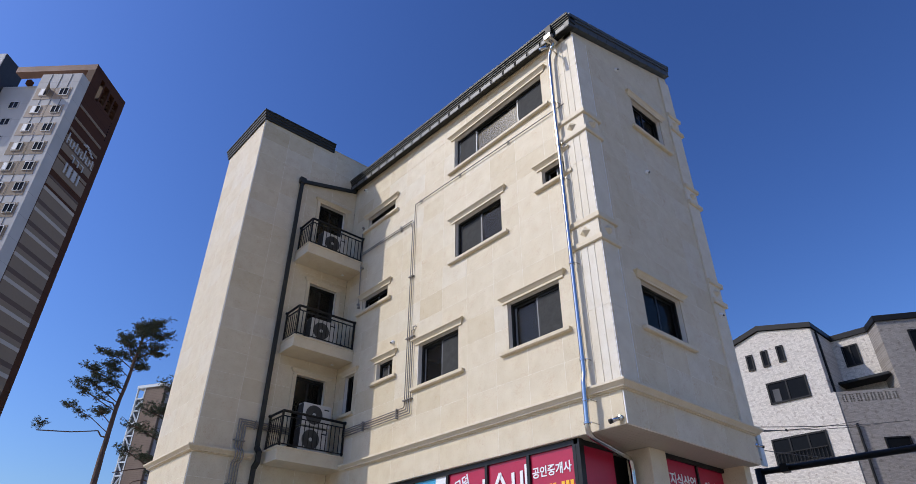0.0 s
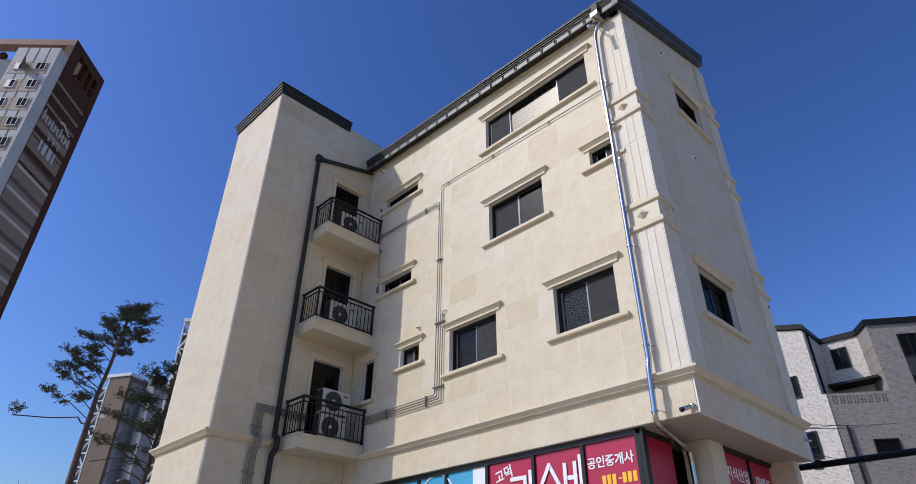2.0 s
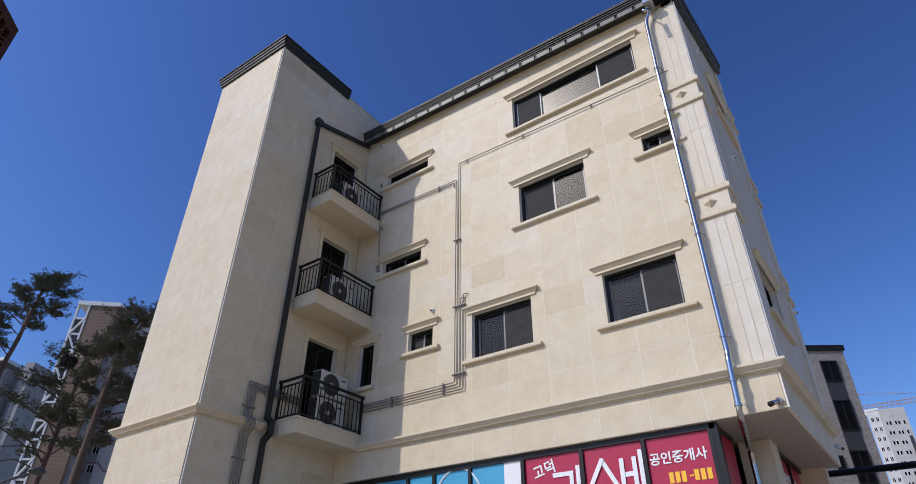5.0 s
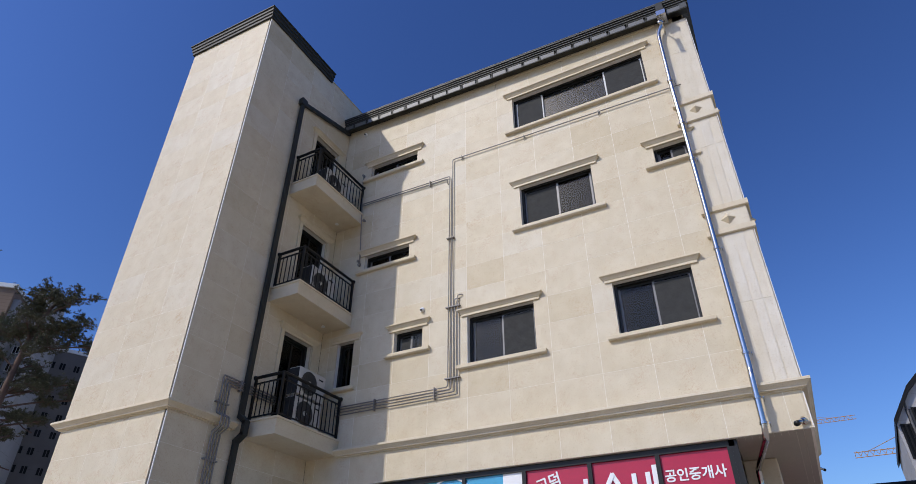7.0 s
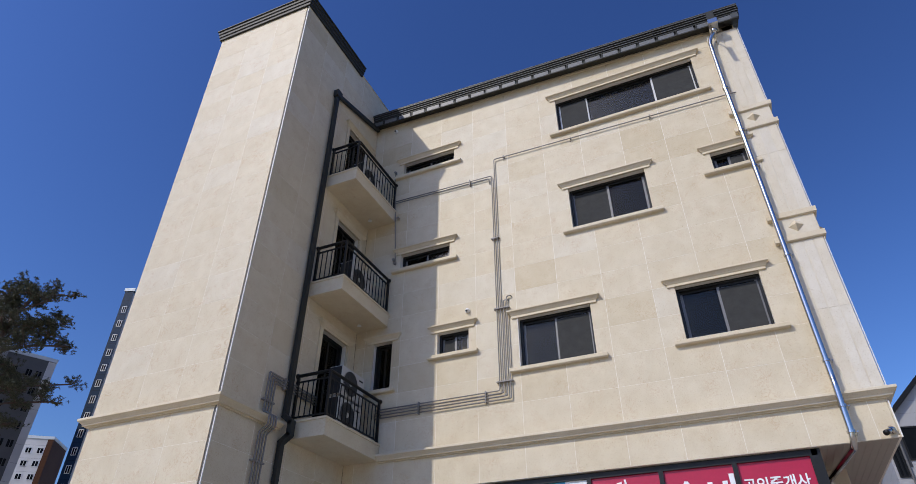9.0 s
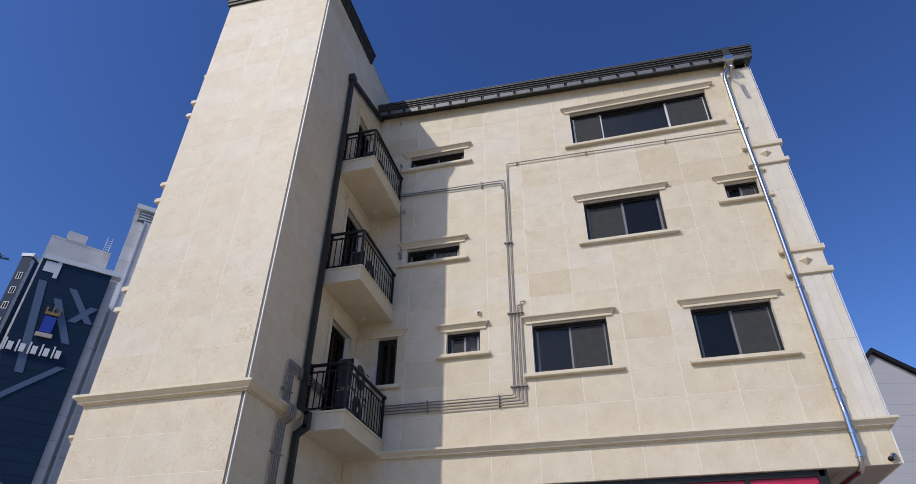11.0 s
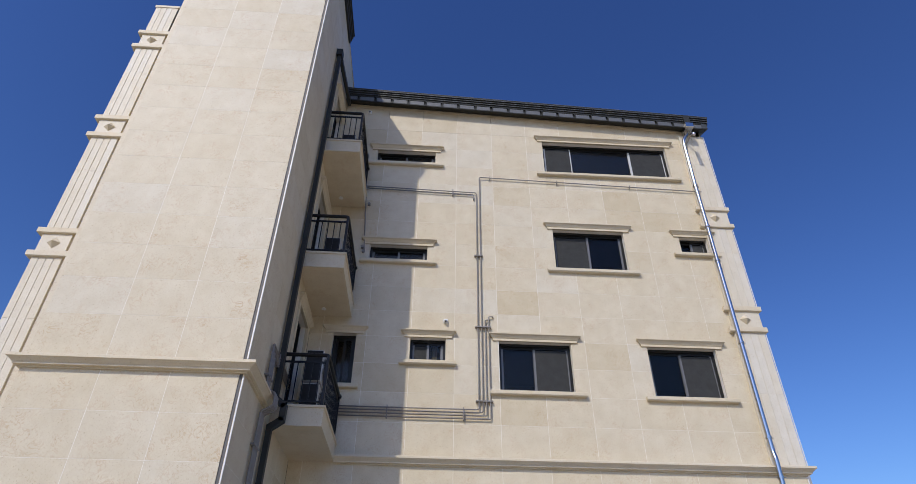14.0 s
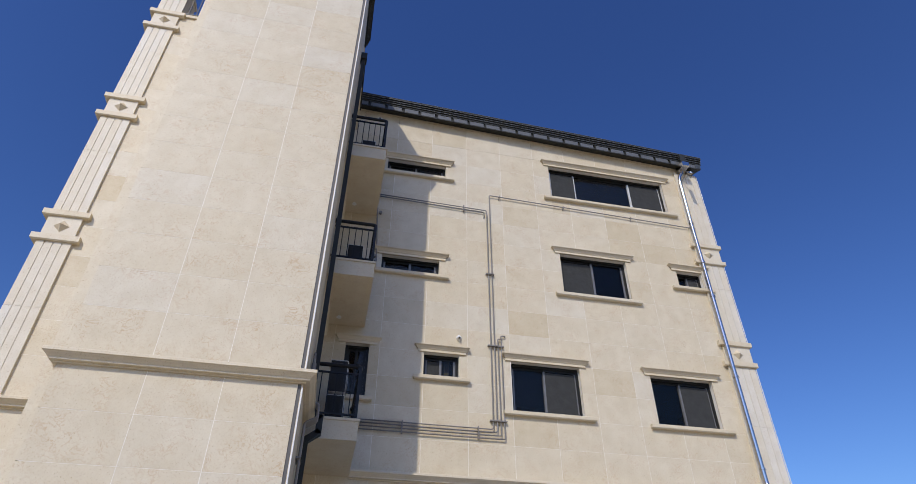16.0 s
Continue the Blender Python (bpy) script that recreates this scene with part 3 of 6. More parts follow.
# sloping verge on the end wall, with seams
bm = bmesh.new()
q = [bm.verts.new((x, y, GABLE(x) + z)) for z in (-0.05, 0.2) for x, y in ((8.9, YE - 0.1), (XB, YE - 0.1), (XB, YE + 0.02), (8.9, YE + 0.02))]
for f in ((3, 2, 1, 0), (4, 5, 6, 7), (0, 1, 5, 4), (1, 2, 6, 5), (2, 3, 7, 6), (3, 0, 4, 7)):
    bm.faces.new([q[i] for i in f])
verge = part("verge", bm, GUTTER, house, "charcoal sheet metal verge with seams")
n = 12
for k in range(n):
    x0 = 8.86 + (XB + 0.02 - 8.86) * k / n
    x1 = 8.86 + (XB + 0.02 - 8.86) * (k + 1) / n - 0.015
    for ya, yb, za, zb in ((YE - 0.13, YE + 0.02, -0.1, 0.17), (YE - 0.18, YE + 0.02, 0.17, 0.27)):
        bm = bmesh.new()
        q = [bm.verts.new((x, y, GABLE(x) + z)) for z in (za, zb) for x, y in ((x0, ya), (x1, ya), (x1, yb), (x0, yb))]
        for f in ((3, 2, 1, 0), (4, 5, 6, 7), (0, 1, 5, 4), (1, 2, 6, 5), (2, 3, 7, 6), (3, 0, 4, 7)):
            bm.faces.new([q[i] for i in f])
        part("verge_panel", bm, ROOF, verge)
# tower coping in three steps
COPE = [(-0.05, 0.0), (0.05, 0.0), (0.05, 0.09), (0.075, 0.1), (0.075, 0.19), (0.1, 0.2), (0.1, 0.29), (0.13, 0.3), (0.13, 0.33), (-0.05, 0.36)]
bm = bmesh.new()
moulding(bm, [(8.03, YT1), (XT, YT1), (XT, YT0), (8.03, YT0)], COPE, 15.55)
box(bm, XT + 0.02, 8.01, YT0 + 0.02, YT1 - 0.02, 15.62, 15.87)
for v_ in bm.verts:
    v_.co.z += 0.045 * (v_.co.y - YT0)
part("coping", bm, GUTTER, house, "stepped charcoal metal coping")
part("coping", bars((8.04, XB - 0.35, YT0 - 0.015, YT0 + 0.26, 15.66, 15.68)), TRIM, house)

# soffit and ground floor
soffit = part("soffit", bars((XF + 0.03, XB, YE + 0.03, YT0 - 0.01, ZS + 0.004, ZS + 0.1)), SOFFIT, house, "bed above the soffit boards")
for k in range(92):
    y = YE + 0.04 + 0.101 * k
    part("soffit_board", bars((XF + 0.035, XB - 0.01, y, y + 0.097, ZS - 0.006, ZS + 0.003)), SOFFIT, soffit)
GX, GY = 9.2, 7.34
# near-black wall that gives the shop its unlit depth
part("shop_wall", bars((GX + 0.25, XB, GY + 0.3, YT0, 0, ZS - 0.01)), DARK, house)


# ---- balconies ----
def balcony(z):
    b = thing("balcony", (8.2, 15.2, z - 0.33), "cream stone balcony with black steel railing", "balcony", "balconies on the tower side")
    x0, x1, y0, y1 = 7.25, XF - 0.003, 14.78, YT0 - 0.003
    bm = bmesh.new()
    box(bm, x0, x1, y0, y1, z - 0.33, z - 0.04)
    part("slab", bm, STONE, b, "cream stone clad slab")
    bm = bmesh.new()
    box(bm, x0 - 0.02, x1, y0 - 0.02, y1, z - 0.04, z)
    part("edge_stone", bm, TRIM, b)
    h = 0.87
    for x, y in ((x0 + 0.05, y0 + 0.05), (x0 + 0.05, y1 - 0.04), (x1 - 0.04, y0 + 0.05)):
        part("post", bars((x - 0.022, x + 0.022, y - 0.022, y + 0.022, z, z + h)), RAIL, b)
    bm = bmesh.new()
    tube(bm, rounded([(x0 + 0.05, y1, z + h), (x0 + 0.05, y0 + 0.05, z + h), (x1, y0 + 0.05, z + h)], 0.05), 0.033)
    part("handrail", bm, RAIL, b)
    part("rail", bars((x0 + 0.035, x0 + 0.065, y0 + 0.05, y1, z + h - 0.14, z + h - 0.115), (x0 + 0.065, x1, y0 + 0.037, y0 + 0.063, z + h - 0.14, z + h - 0.115)), RAIL, b)
    part("rail", bars((x0 + 0.035, x0 + 0.065, y0 + 0.05, y1, z + 0.06, z + 0.085), (x0 + 0.065, x1, y0 + 0.037, y0 + 0.063, z + 0.06, z + 0.085)), RAIL, b)
    for k in range(1, 14):
        x = x0 + 0.05 + (x1 - x0 - 0.09) * k / 14
        part("baluster", bars((x - 0.008, x + 0.008, y0 + 0.042, y0 + 0.058, z + 0.08, z + h - 0.13)), RAIL, b)
    for k in range(1, 6):
        y = y0 + 0.05 + (y1 - y0 - 0.09) * k / 6
        part("baluster", bars((x0 + 0.042, x0 + 0.058, y - 0.008, y + 0.008, z + 0.08, z + h - 0.13)), RAIL, b)
    for x, y in ((x0 + 0.05, y1 - 0.01), (x1 - 0.01, y0 + 0.05)):
        bm = bmesh.new()
        bmesh.ops.create_icosphere(bm, subdivisions=2, radius=0.052, matrix=Matrix.Translation((x, y, z + h)))
        part("rail_knob", bm, RAIL, b, smooth=True)
    return b


for z in (5.47, 8.375, 11.26):
    balcony(z)


# ---- things on the house ----
def ac_unit(x0, y0, z, h=0.6, group="outdoor units on the balconies"):
    """An outdoor air-conditioning unit, its fan towards -y."""
    w, d = 0.82, 0.3
    ac = thing("air_conditioner_unit", (x0 + w / 2, y0 + d / 2, z), "off-white outdoor air conditioner with round dark fan grille", "air conditioner", group)
    bm = bmesh.new()
    box(bm, x0, x0 + w, y0, y0 + d, z + 0.05, z + h)
    bevelled(bm, 0.015, 2)
    part("casing", bm, ACW, ac)
    for x in (x0 + 0.1, x0 + w - 0.16):
        part("foot", bars((x, x + 0.06, y0 + 0.01, y0 + d - 0.01, z, z + 0.05)), ACG, ac)
    cx, cz, r = x0 + 0.32, z + 0.05 + (h - 0.05) / 2, min(0.25, (h - 0.05) / 2 - 0.025)
    bm = bmesh.new()
    bmesh.ops.create_cone(bm, cap_ends=True, segments=40, radius1=r, radius2=r, depth=0.008, matrix=pose(cx, y0 - 0.001, cz, 90))
    part("fan_opening", bm, ACG, ac)
    for k in range(1, 7):
        bm = bmesh.new()
        rr = r * k / 6
        ring = [(cx + rr * math.cos(2 * math.pi * i / 32), y0 - 0.012, cz + rr * math.sin(2 * math.pi * i / 32)) for i in range(33)]
        tube(bm, ring, 0.0035, 5, caps=False)
        part("grille_ring", bm, ACG if k < 6 else ACW, ac)
    bm = bmesh.new()
    for k in range(8):
        a = math.pi * k / 8
        tube(bm, [(cx - r * math.cos(a), y0 - 0.01, cz - r * math.sin(a)), (cx + r * math.cos(a), y0 - 0.01, cz + r * math.sin(a))], 0.003, 5)
    part("grille_spokes", bm, ACG, ac)
    bm = bmesh.new()
    bmesh.ops.create_cone(bm, cap_ends=True, segments=20, radius1=0.05, radius2=0.045, depth=0.014, matrix=pose(cx, y0 - 0.016, cz, 90))
    part("fan_hub", bm, ACW, ac)
    part("side_grille", bars((x0 - 0.004, x0 + 0.001, y0 + 0.012, y0 + d - 0.012, z + 0.06, z + h - 0.02)), DARK, ac, "dark side air intake")
    part("badge", bars((x0 + 0.61, x0 + 0.75, y0 - 0.004, y0 + 0.001, z + h - 0.12, z + h - 0.09)), FRAME, ac, "dark maker's bar")
    part("cover", bars((x0 + w, x0 + w + 0.05, y0 + 0.1, y0 + d - 0.03, z + 0.1, z + 0.3)), ACW, ac)
    return ac


ac_unit(7.9, 15.02, 5.472, 0.63)
ac_unit(7.92, 15.02, 6.103, 0.63)
ac_unit(7.8, 15.0, 8.377, 0.73)
ac_unit(7.8, 15.0, 11.262, 0.72)


def pipe_run(pts, r=0.0125, material=PIPE, bend=0.05, label="thin grey insulated pipe run fixed to stone wall", name="conduit", group="pipe runs on the facade", sides=8):
    bm = bmesh.new()
    tube(bm, rounded(pts, bend, 4), r, sides)
    return tagged(part(name, bm, material, None, smooth=True), label, "pipe", group)


xp = XF - 0.045
vert = (12.185, 12.108, 12.036, 11.963)
horiz = (6.155, 6.1, 6.04, 5.978)
pipe_run([(XF + 0.01, 6.6, 11.86), (xp, 6.6, 11.86), (xp, vert[1], 12.0), (xp, vert[1], horiz[1]), (xp, 14.9, horiz[1])])
pipe_run([(xp, 14.8, 11.56), (xp, vert[0], 11.5), (xp, vert[0], horiz[0]), (xp, 14.9, horiz[0])])
pipe_run([(xp, 14.8, 11.5), (xp, vert[0] + 0.065, 11.44), (xp, vert[0] + 0.06, 11.31), (XF + 0.01, vert[0] + 0.06, 11.29)])
for k, top in ((2, 8.02), (3, 8.10)):
    pipe_run([(XF + 0.01, vert[k] - 0.09, top + 0.05), (xp, vert[k] - 0.09, top + 0.05), (xp, vert[k], top + 0.05), (xp, vert[k], horiz[k]), (xp, 14.9, horiz[k])], bend=0.03)
pipe_run([(XF + 0.01, 14.84, 12.52), (xp, 14.84, 12.52), (xp, 14.86, 12.4), (xp, 14.68, 9.72), (XF + 0.01, 14.68, 9.7)], 0.014)
for y, z in ((14.86, 12.56), (14.69, 11.01), (14.73, 9.79), (14.7, 9.68)):
    bm = bmesh.new()
    bmesh.ops.create_cone(bm, cap_ends=True, segments=14, radius1=0.035, radius2=0.03, depth=0.07, matrix=pose(XF - 0.035, y, z, 0, 90, 0))
    tagged(part("pipe_outlet", bm, PIPE), "short grey pipe outlet on stone wall", "pipe", "pipe outlets")


def clamp(y0, y1, z0, z1, x=xp):
    cl = part("pipe_clamp", bars((x - 0.026, XF, y0, y1, z0, z1)), PIPE)
    return tagged(cl, "small grey pipe clamp on the wall", "clamp", "pipe clamps")


for y in (11.85, 10.2, 8.4):
    z = 12.0 - (vert[1] - y) * 0.0254
    clamp(y - 0.008, y + 0.008, z - 0.03, z + 0.03)
    bm = bmesh.new()
    tube(bm, [(xp, y, z), (xp + 0.005, y + 0.02, z - 0.07), (XF, y + 0.01, z - 0.08)], 0.007, 6)
    tagged(part("pipe_hanger", bm, PIPE), "thin bent pipe hanger", "clamp", "pipe clamps")
for z in (9.67, 7.9, 6.32):
    clamp(vert[3] - 0.05 if z < 8 else vert[1] - 0.05, vert[0] + 0.06, z - 0.012, z + 0.012)
for y in (13.915, 12.48):
    clamp(y - 0.009, y + 0.009, horiz[3] - 0.03, horiz[0] + 0.035)
clamp(12.735, 12.755, 11.39, 11.56)

# pipes on the tower side
yp = YT0 - 0.045
for k in range(4):
    x, z = 6.5 + 0.064 * k, 6.13 - 0.05 * k
    pipe_run([(7.9, yp, z), (x, yp, z), (x, yp, 5.43), (x, yp - 0.155, 5.35), (x, yp - 0.155, 5.17), (x, yp, 5.08), (x - 0.02, yp, 0.15)], 0.016, bend=0.028)
for z in (5.62, 4.6, 3.2):
    tagged(part("pipe_clamp", bars((6.44, 6.74, yp - 0.024, YT0, z - 0.012, z + 0.012)), PIPE), "small grey pipe clamp on the wall", "clamp", "pipe clamps")
tagged(part("pipe_clamp", bars((6.92, 6.94, yp - 0.024, YT0, 5.94, 6.16)), PIPE), "small grey pipe clamp on the wall", "clamp", "pipe clamps")


def square_run(bm, pts, w, d):
    """A box-section pipe along a polyline in a plane of constant y, or out of it."""
    pts = [Vector(p) for p in pts]
    for a, b in zip(pts, pts[1:]):
        way = (b - a).normalized()
        s = way.cross(Vector((0, 1, 0)))
        s = s.normalized() if s.length > 0.1 else Vector((1, 0, 0))
        n = way.cross(s).normalized()
        a2, b2 = a - way * w * 0.2, b + way * w * 0.2
        q = [bm.verts.new(p + s * i * w / 2 + n * j * d / 2) for p in (a2, b2) for i, j in ((-1, -1), (1, -1), (1, 1), (-1, 1))]
        for f in ((3, 2, 1, 0), (4, 5, 6, 7), (0, 1, 5, 4), (1, 2, 6, 5), (2, 3, 7, 6), (3, 0, 4, 7)):
            bm.faces.new([q[i] for i in f])


drain = thing("downpipe", (7.06, 15.5, 0), "charcoal square metal downpipe running down the tower side", "downpipe")
bm = bmesh.new()
square_run(bm, [(9.0, 15.5, 14.32), (7.08, 15.5, 13.8)], 0.1, 0.08)
part("inlet_chute", bm, GUTTER, drain)
bm = bmesh.new()
square_run(bm, [(7.06, 15.51, 13.78), (7.06, 15.51, 5.48)], 0.1, 0.08)
part("pipe", bm, GUTTER, drain)
bm = bmesh.new()
square_run(bm, [(7.06, 15.51, 5.5), (7.06, 15.35, 5.37), (7.06, 15.35, 5.15), (7.06, 15.51, 5.03)], 0.115, 0.09)
part("offset_bend", bm, GUTTER, drain)
bm = bmesh.new()
square_run(bm, [(7.06, 15.51, 5.05), (7.06, 15.51, 0.16)], 0.1, 0.08)
part("pipe", bm, GUTTER, drain)
part("inlet_cap", bars((6.97, 7.16, 15.44, 15.575, 13.72, 13.92)), GUTTER, drain)

# polished downpipe at the corner
dp = thing("downpipe", (8.95, 6.8, 0), "polished stainless steel downpipe with collars beside fluted pilaster", "downpipe")
part("outlet_box", bars((8.7, 9.03, 6.5, 6.7, 13.8, 13.94)), STEEL, dp, "folded bright steel outlet box")
part("gutter_strap", bars((8.76, 8.8, 6.52, 6.68, 13.94, 14.28)), GUTTER, dp)
segs = [([(8.92, 6.6, 13.85), (8.925, 6.62, 13.76), (8.93, 6.74, 13.54), (8.93, 6.77, 13.4), (8.93, 6.79, 11.9)], 0.046),
        ([(8.93, 6.79, 11.93), (8.93, 6.78, 10.66)], 0.049),
        ([(8.93, 6.78, 10.69), (8.93, 6.78, 9.7)], 0.046),
        ([(8.93, 6.78, 9.74), (8.93, 6.78, 5.72)], 0.053),
        ([(8.93, 6.78, 5.75), (8.928, 6.78, 5.46), (8.89, 6.785, 5.34), (8.885, 6.8, 4.6)], 0.054),
        ([(8.885, 6.8, 4.64), (8.9, 6.81, 4.5), (9.0, 6.83, 4.42), (10.42, 7.1, 4.33), (10.47, 7.11, 4.15), (10.47, 7.11, 0.15)], 0.052)]
for pts, r in segs:
    bm = bmesh.new()
    tube(bm, rounded(pts, 0.06, 5), r * 0.9, 18, caps=False)
    part("pipe", bm, STEEL, dp, smooth=True)
for x, y, z in ((8.93, 6.79, 11.92), (8.93, 6.78, 10.68), (8.93, 6.78, 9.72), (8.93, 6.78, 7.68), (8.93, 6.78, 5.73), (8.885, 6.8, 4.62), (8.887, 6.79, 5.0)):
    bm = bmesh.new()
    bmesh.ops.create_cone(bm, cap_ends=True, segments=18, radius1=0.062, radius2=0.062, depth=0.035, matrix=Matrix.Translation((x, y, z)))
    box(bm, x, XF, y - 0.09, y - 0.075, z - 0.008, z + 0.008)
    part("collar", bm, STEEL, dp)

# floodlight arm under the gutter
fl = thing("security_camera", (8.6, 6.58, 13.3), "small steel bullet camera on a bracket under the eaves", "camera", "security cameras")
bm = bmesh.new()
tube(bm, [(XF, 6.62, 13.52), (8.72, 6.62, 13.52), (8.62, 6.62, 13.48)], 0.016, 8)
part("bracket", bm, STEEL, fl)
bm = bmesh.new()
tube(bm, [(8.74, 6.6, 13.56), (8.5, 6.68, 13.3)], 0.045, 14)
part("body", bm, STEEL, fl, smooth=True)


def bullet_camera(at, aim, k=1.0):
    cam_ob = thing("security_camera", at, "silver-wrapped bullet security camera at the wall corner", "camera", "security cameras")
    p, a = Vector(at), Vector(aim).normalized()
    bm = bmesh.new()
    tube(bm, [p - a * 0.05 * k, p + a * 0.16 * k], 0.045 * k, 14)
    part("body", bm, STEEL, cam_ob, smooth=True)
    bm = bmesh.new()
    tube(bm, [p + a * 0.14 * k, p + a * 0.2 * k], 0.05 * k, 14)
    part("hood", bm, FRAME, cam_ob, "black lens hood", smooth=True)
    bm = bmesh.new()
    bmesh.ops.create_icosphere(bm, subdivisions=2, radius=0.07 * k, matrix=Matrix.Translation(p - a * 0.06 * k))
    for v_ in bm.verts:
        v_.co += Vector((noise.noise(v_.co * 22), noise.noise(v_.co * 25 + Vector((9, 0, 0))), noise.noise(v_.co * 21))) * 0.02
    part("foil_wrap", bm, STEEL, cam_ob, "crumpled foil wrap")
    return cam_ob


bullet_camera((XF - 0.06, 6.3, 4.62), (-0.75, 0.5, -0.35), 0.8)
bullet_camera((XB - 0.02, YE - 0.04, 4.9), (0.5, -0.75, -0.3), 0.55)


def vent(at, axis):
    """A small round wall vent or dome."""
    d = Vector((-1, 0, 0)) if axis == "x" else Vector((0, -1, 0))
    ob = thing("wall_vent", at, "small round white vent cap on stone wall", "vent", "wall vents")
    bm = bmesh.new()
    tube(bm, [Vector(at), Vector(at) + d * 0.03], 0.055, 16)
    part("flange", bm, WHITE, ob, smooth=False)
    bm = bmesh.new()
    bmesh.ops.create_icosphere(bm, subdivisions=2, radius=0.047, matrix=Matrix.Translation(Vector(at) + d * 0.035))
    part("dome", bm, WHITE, ob, smooth=True)
    bm = bmesh.new()
    tube(bm, [Vector(at) + d * 0.05 + Vector((0, 0, -0.01)), Vector(at) + d * 0.085 + Vector((0, 0, -0.03))], 0.022, 10)
    part("nozzle", bm, ACG, ob)


vent((XF, 14.95, 14.12), "x")
vent((XF, 12.85, 8.02), "x")
vent((10.84, YE, 13.88), "y")
vent((11.36, YE, 10.81), "y")
vent((13.3, YE - 0.045, 7.72), "y")
for z in (8.045, 10.93):
    bm = bmesh.new()
    bmesh.ops.create_cone(bm, cap_ends=True, segments=16, radius1=0.05, radius2=0.03, depth=0.03, matrix=pose(8.75, 15.3, z - 0.015))
    tagged(part("ceiling_spot", bm, WHITE), "small round light under the balcony slab", "lamp", "balcony spots")
    bm = None

# roof rail beyond the tower
rr = thing("roof_railing", (XL, 19.2, 14.44), "black steel railing on the flat roof edge", "railing")
part("rail", bars((XL + 0.03, XL + 0.07, YT1 + 0.25, YL - 0.55, 15.26, 15.3), (XL + 0.035, XL + 0.065, YT1 + 0.25, YL - 0.55, 14.56, 14.59)), RAIL, rr)
for k in range(6):
    y = YT1 + 0.28 + k * 0.17
    part("baluster", bars((XL + 0.042, XL + 0.058, y - 0.008, y + 0.008, 14.44, 15.27)), RAIL, rr)


# ---- shopfront under the overhang ----
def lettering(text, size, material, m, parent, name="lettering", bold=0.0):
    """Words in the built-in font as a thin solid."""
    cu = bpy.data.curves.new(name, "FONT")
    cu.body = text
    cu.size = size
    cu.extrude = 0.004
    cu.offset = bold
    cu.align_x = "CENTER"
    cu.align_y = "CENTER"
    tmp = new("tmp", cu)
    me = bpy.data.meshes.new_from_object(tmp.evaluated_get(bpy.context.evaluated_depsgraph_get()))
    bpy.data.objects.remove(tmp)
    me.materials.clear()
    me.materials.append(material)
    me.transform(m)
    ob = new(name, me)
    ob.parent = parent
    ob.matrix_parent_inverse = parent.matrix_basis.inverted()
    return ob


def on_main(x, y, z, roll=0):
    return Matrix.Translation((x, y, z)) @ Matrix(((0, 0, -1, 0), (-1, 0, 0, 0), (0, 1, 0, 0), (0, 0, 0, 1))) @ Matrix.Rotation(radians(roll), 4, "Z")


def on_end(x, y, z, roll=0):
    return Matrix.Translation((x, y, z)) @ Matrix(((1, 0, 0, 0), (0, 0, -1, 0), (0, 1, 0, 0), (0, 0, 0, 1))) @ Matrix.Rotation(radians(roll), 4, "Z")


ZG = 4.46
shop = thing("shopfront", (GX, 11, 0), "black-framed shop window covered with crimson and blue sign film", "shopfront")
ys = [7.36, 8.45, 9.56, 10.73, 11.9, 12.77, 13.45, 14.4, 15.3]
part("frame", bars((GX - 0.02, GX + 0.1, 7.28, YT0 - 0.02, ZG - 0.03, ZG + 0.06), (GX - 0.02, GX + 0.1, 7.28, YT0 - 0.02, 0.0, 0.35)), FRAME, shop, "black aluminium head and foot")
for y in ys:
    part("mullion", bars((GX - 0.025, GX + 0.1, y - 0.035, y + 0.035, 0.35, ZG - 0.03)), FRAME, shop)
for k, (a, b) in enumerate(zip(ys, ys[1:])):
    m = RED if k < 3 else BLUE
    part("sign_panel", bars((GX + 0.02, GX + 0.04, a + 0.035, b - 0.035, 2.6, ZG - 0.03)), m, shop, "crimson printed film" if m is RED else "blue printed film")
    pane = part("pane", bars((GX + 0.02, GX + 0.03, a + 0.035, b - 0.035, 0.35, 2.6)), GLASS, shop)
part("sign_panel", bars((GX + 0.014, GX + 0.02, 10.77, 11.14, 2.6, ZG - 0.03)), LETTER, shop, "white printed strip")
part("side_panel", bars((GX + 0.1, 10.2, 7.3, 7.34, 0.35, ZG - 0.03)), RED, shop, "crimson film on the return")
part("side_frame", bars((GX - 0.02, GX + 0.1, 7.24, 7.36, 0, ZG + 0.06), (GX + 0.1, 10.2, 7.28, 7.38, ZG - 0.03, ZG + 0.06)), FRAME, shop)
lettering("공인중개사", 0.2, LETTER, on_main(GX + 0.012, 7.93, 4.09), shop, bold=0.004)
lettering("고덕", 0.25, LETTER, on_main(GX + 0.012, 10.3, 4.19, 14), shop, bold=0.005)
# a number is only bars
for k in range(7):
    if k == 3:
        part("number_bar", bars((GX + 0.012, GX + 0.018, 7.74, 7.8, 3.785, 3.81)), YELLOW, shop)
    else:
        y = 8.08 - k * 0.098
        part("number_bar", bars((GX + 0.012, GX + 0.018, y - 0.035, y + 0.035, 3.72, 3.88)), YELLOW, shop)
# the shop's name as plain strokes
STROKES = [0]


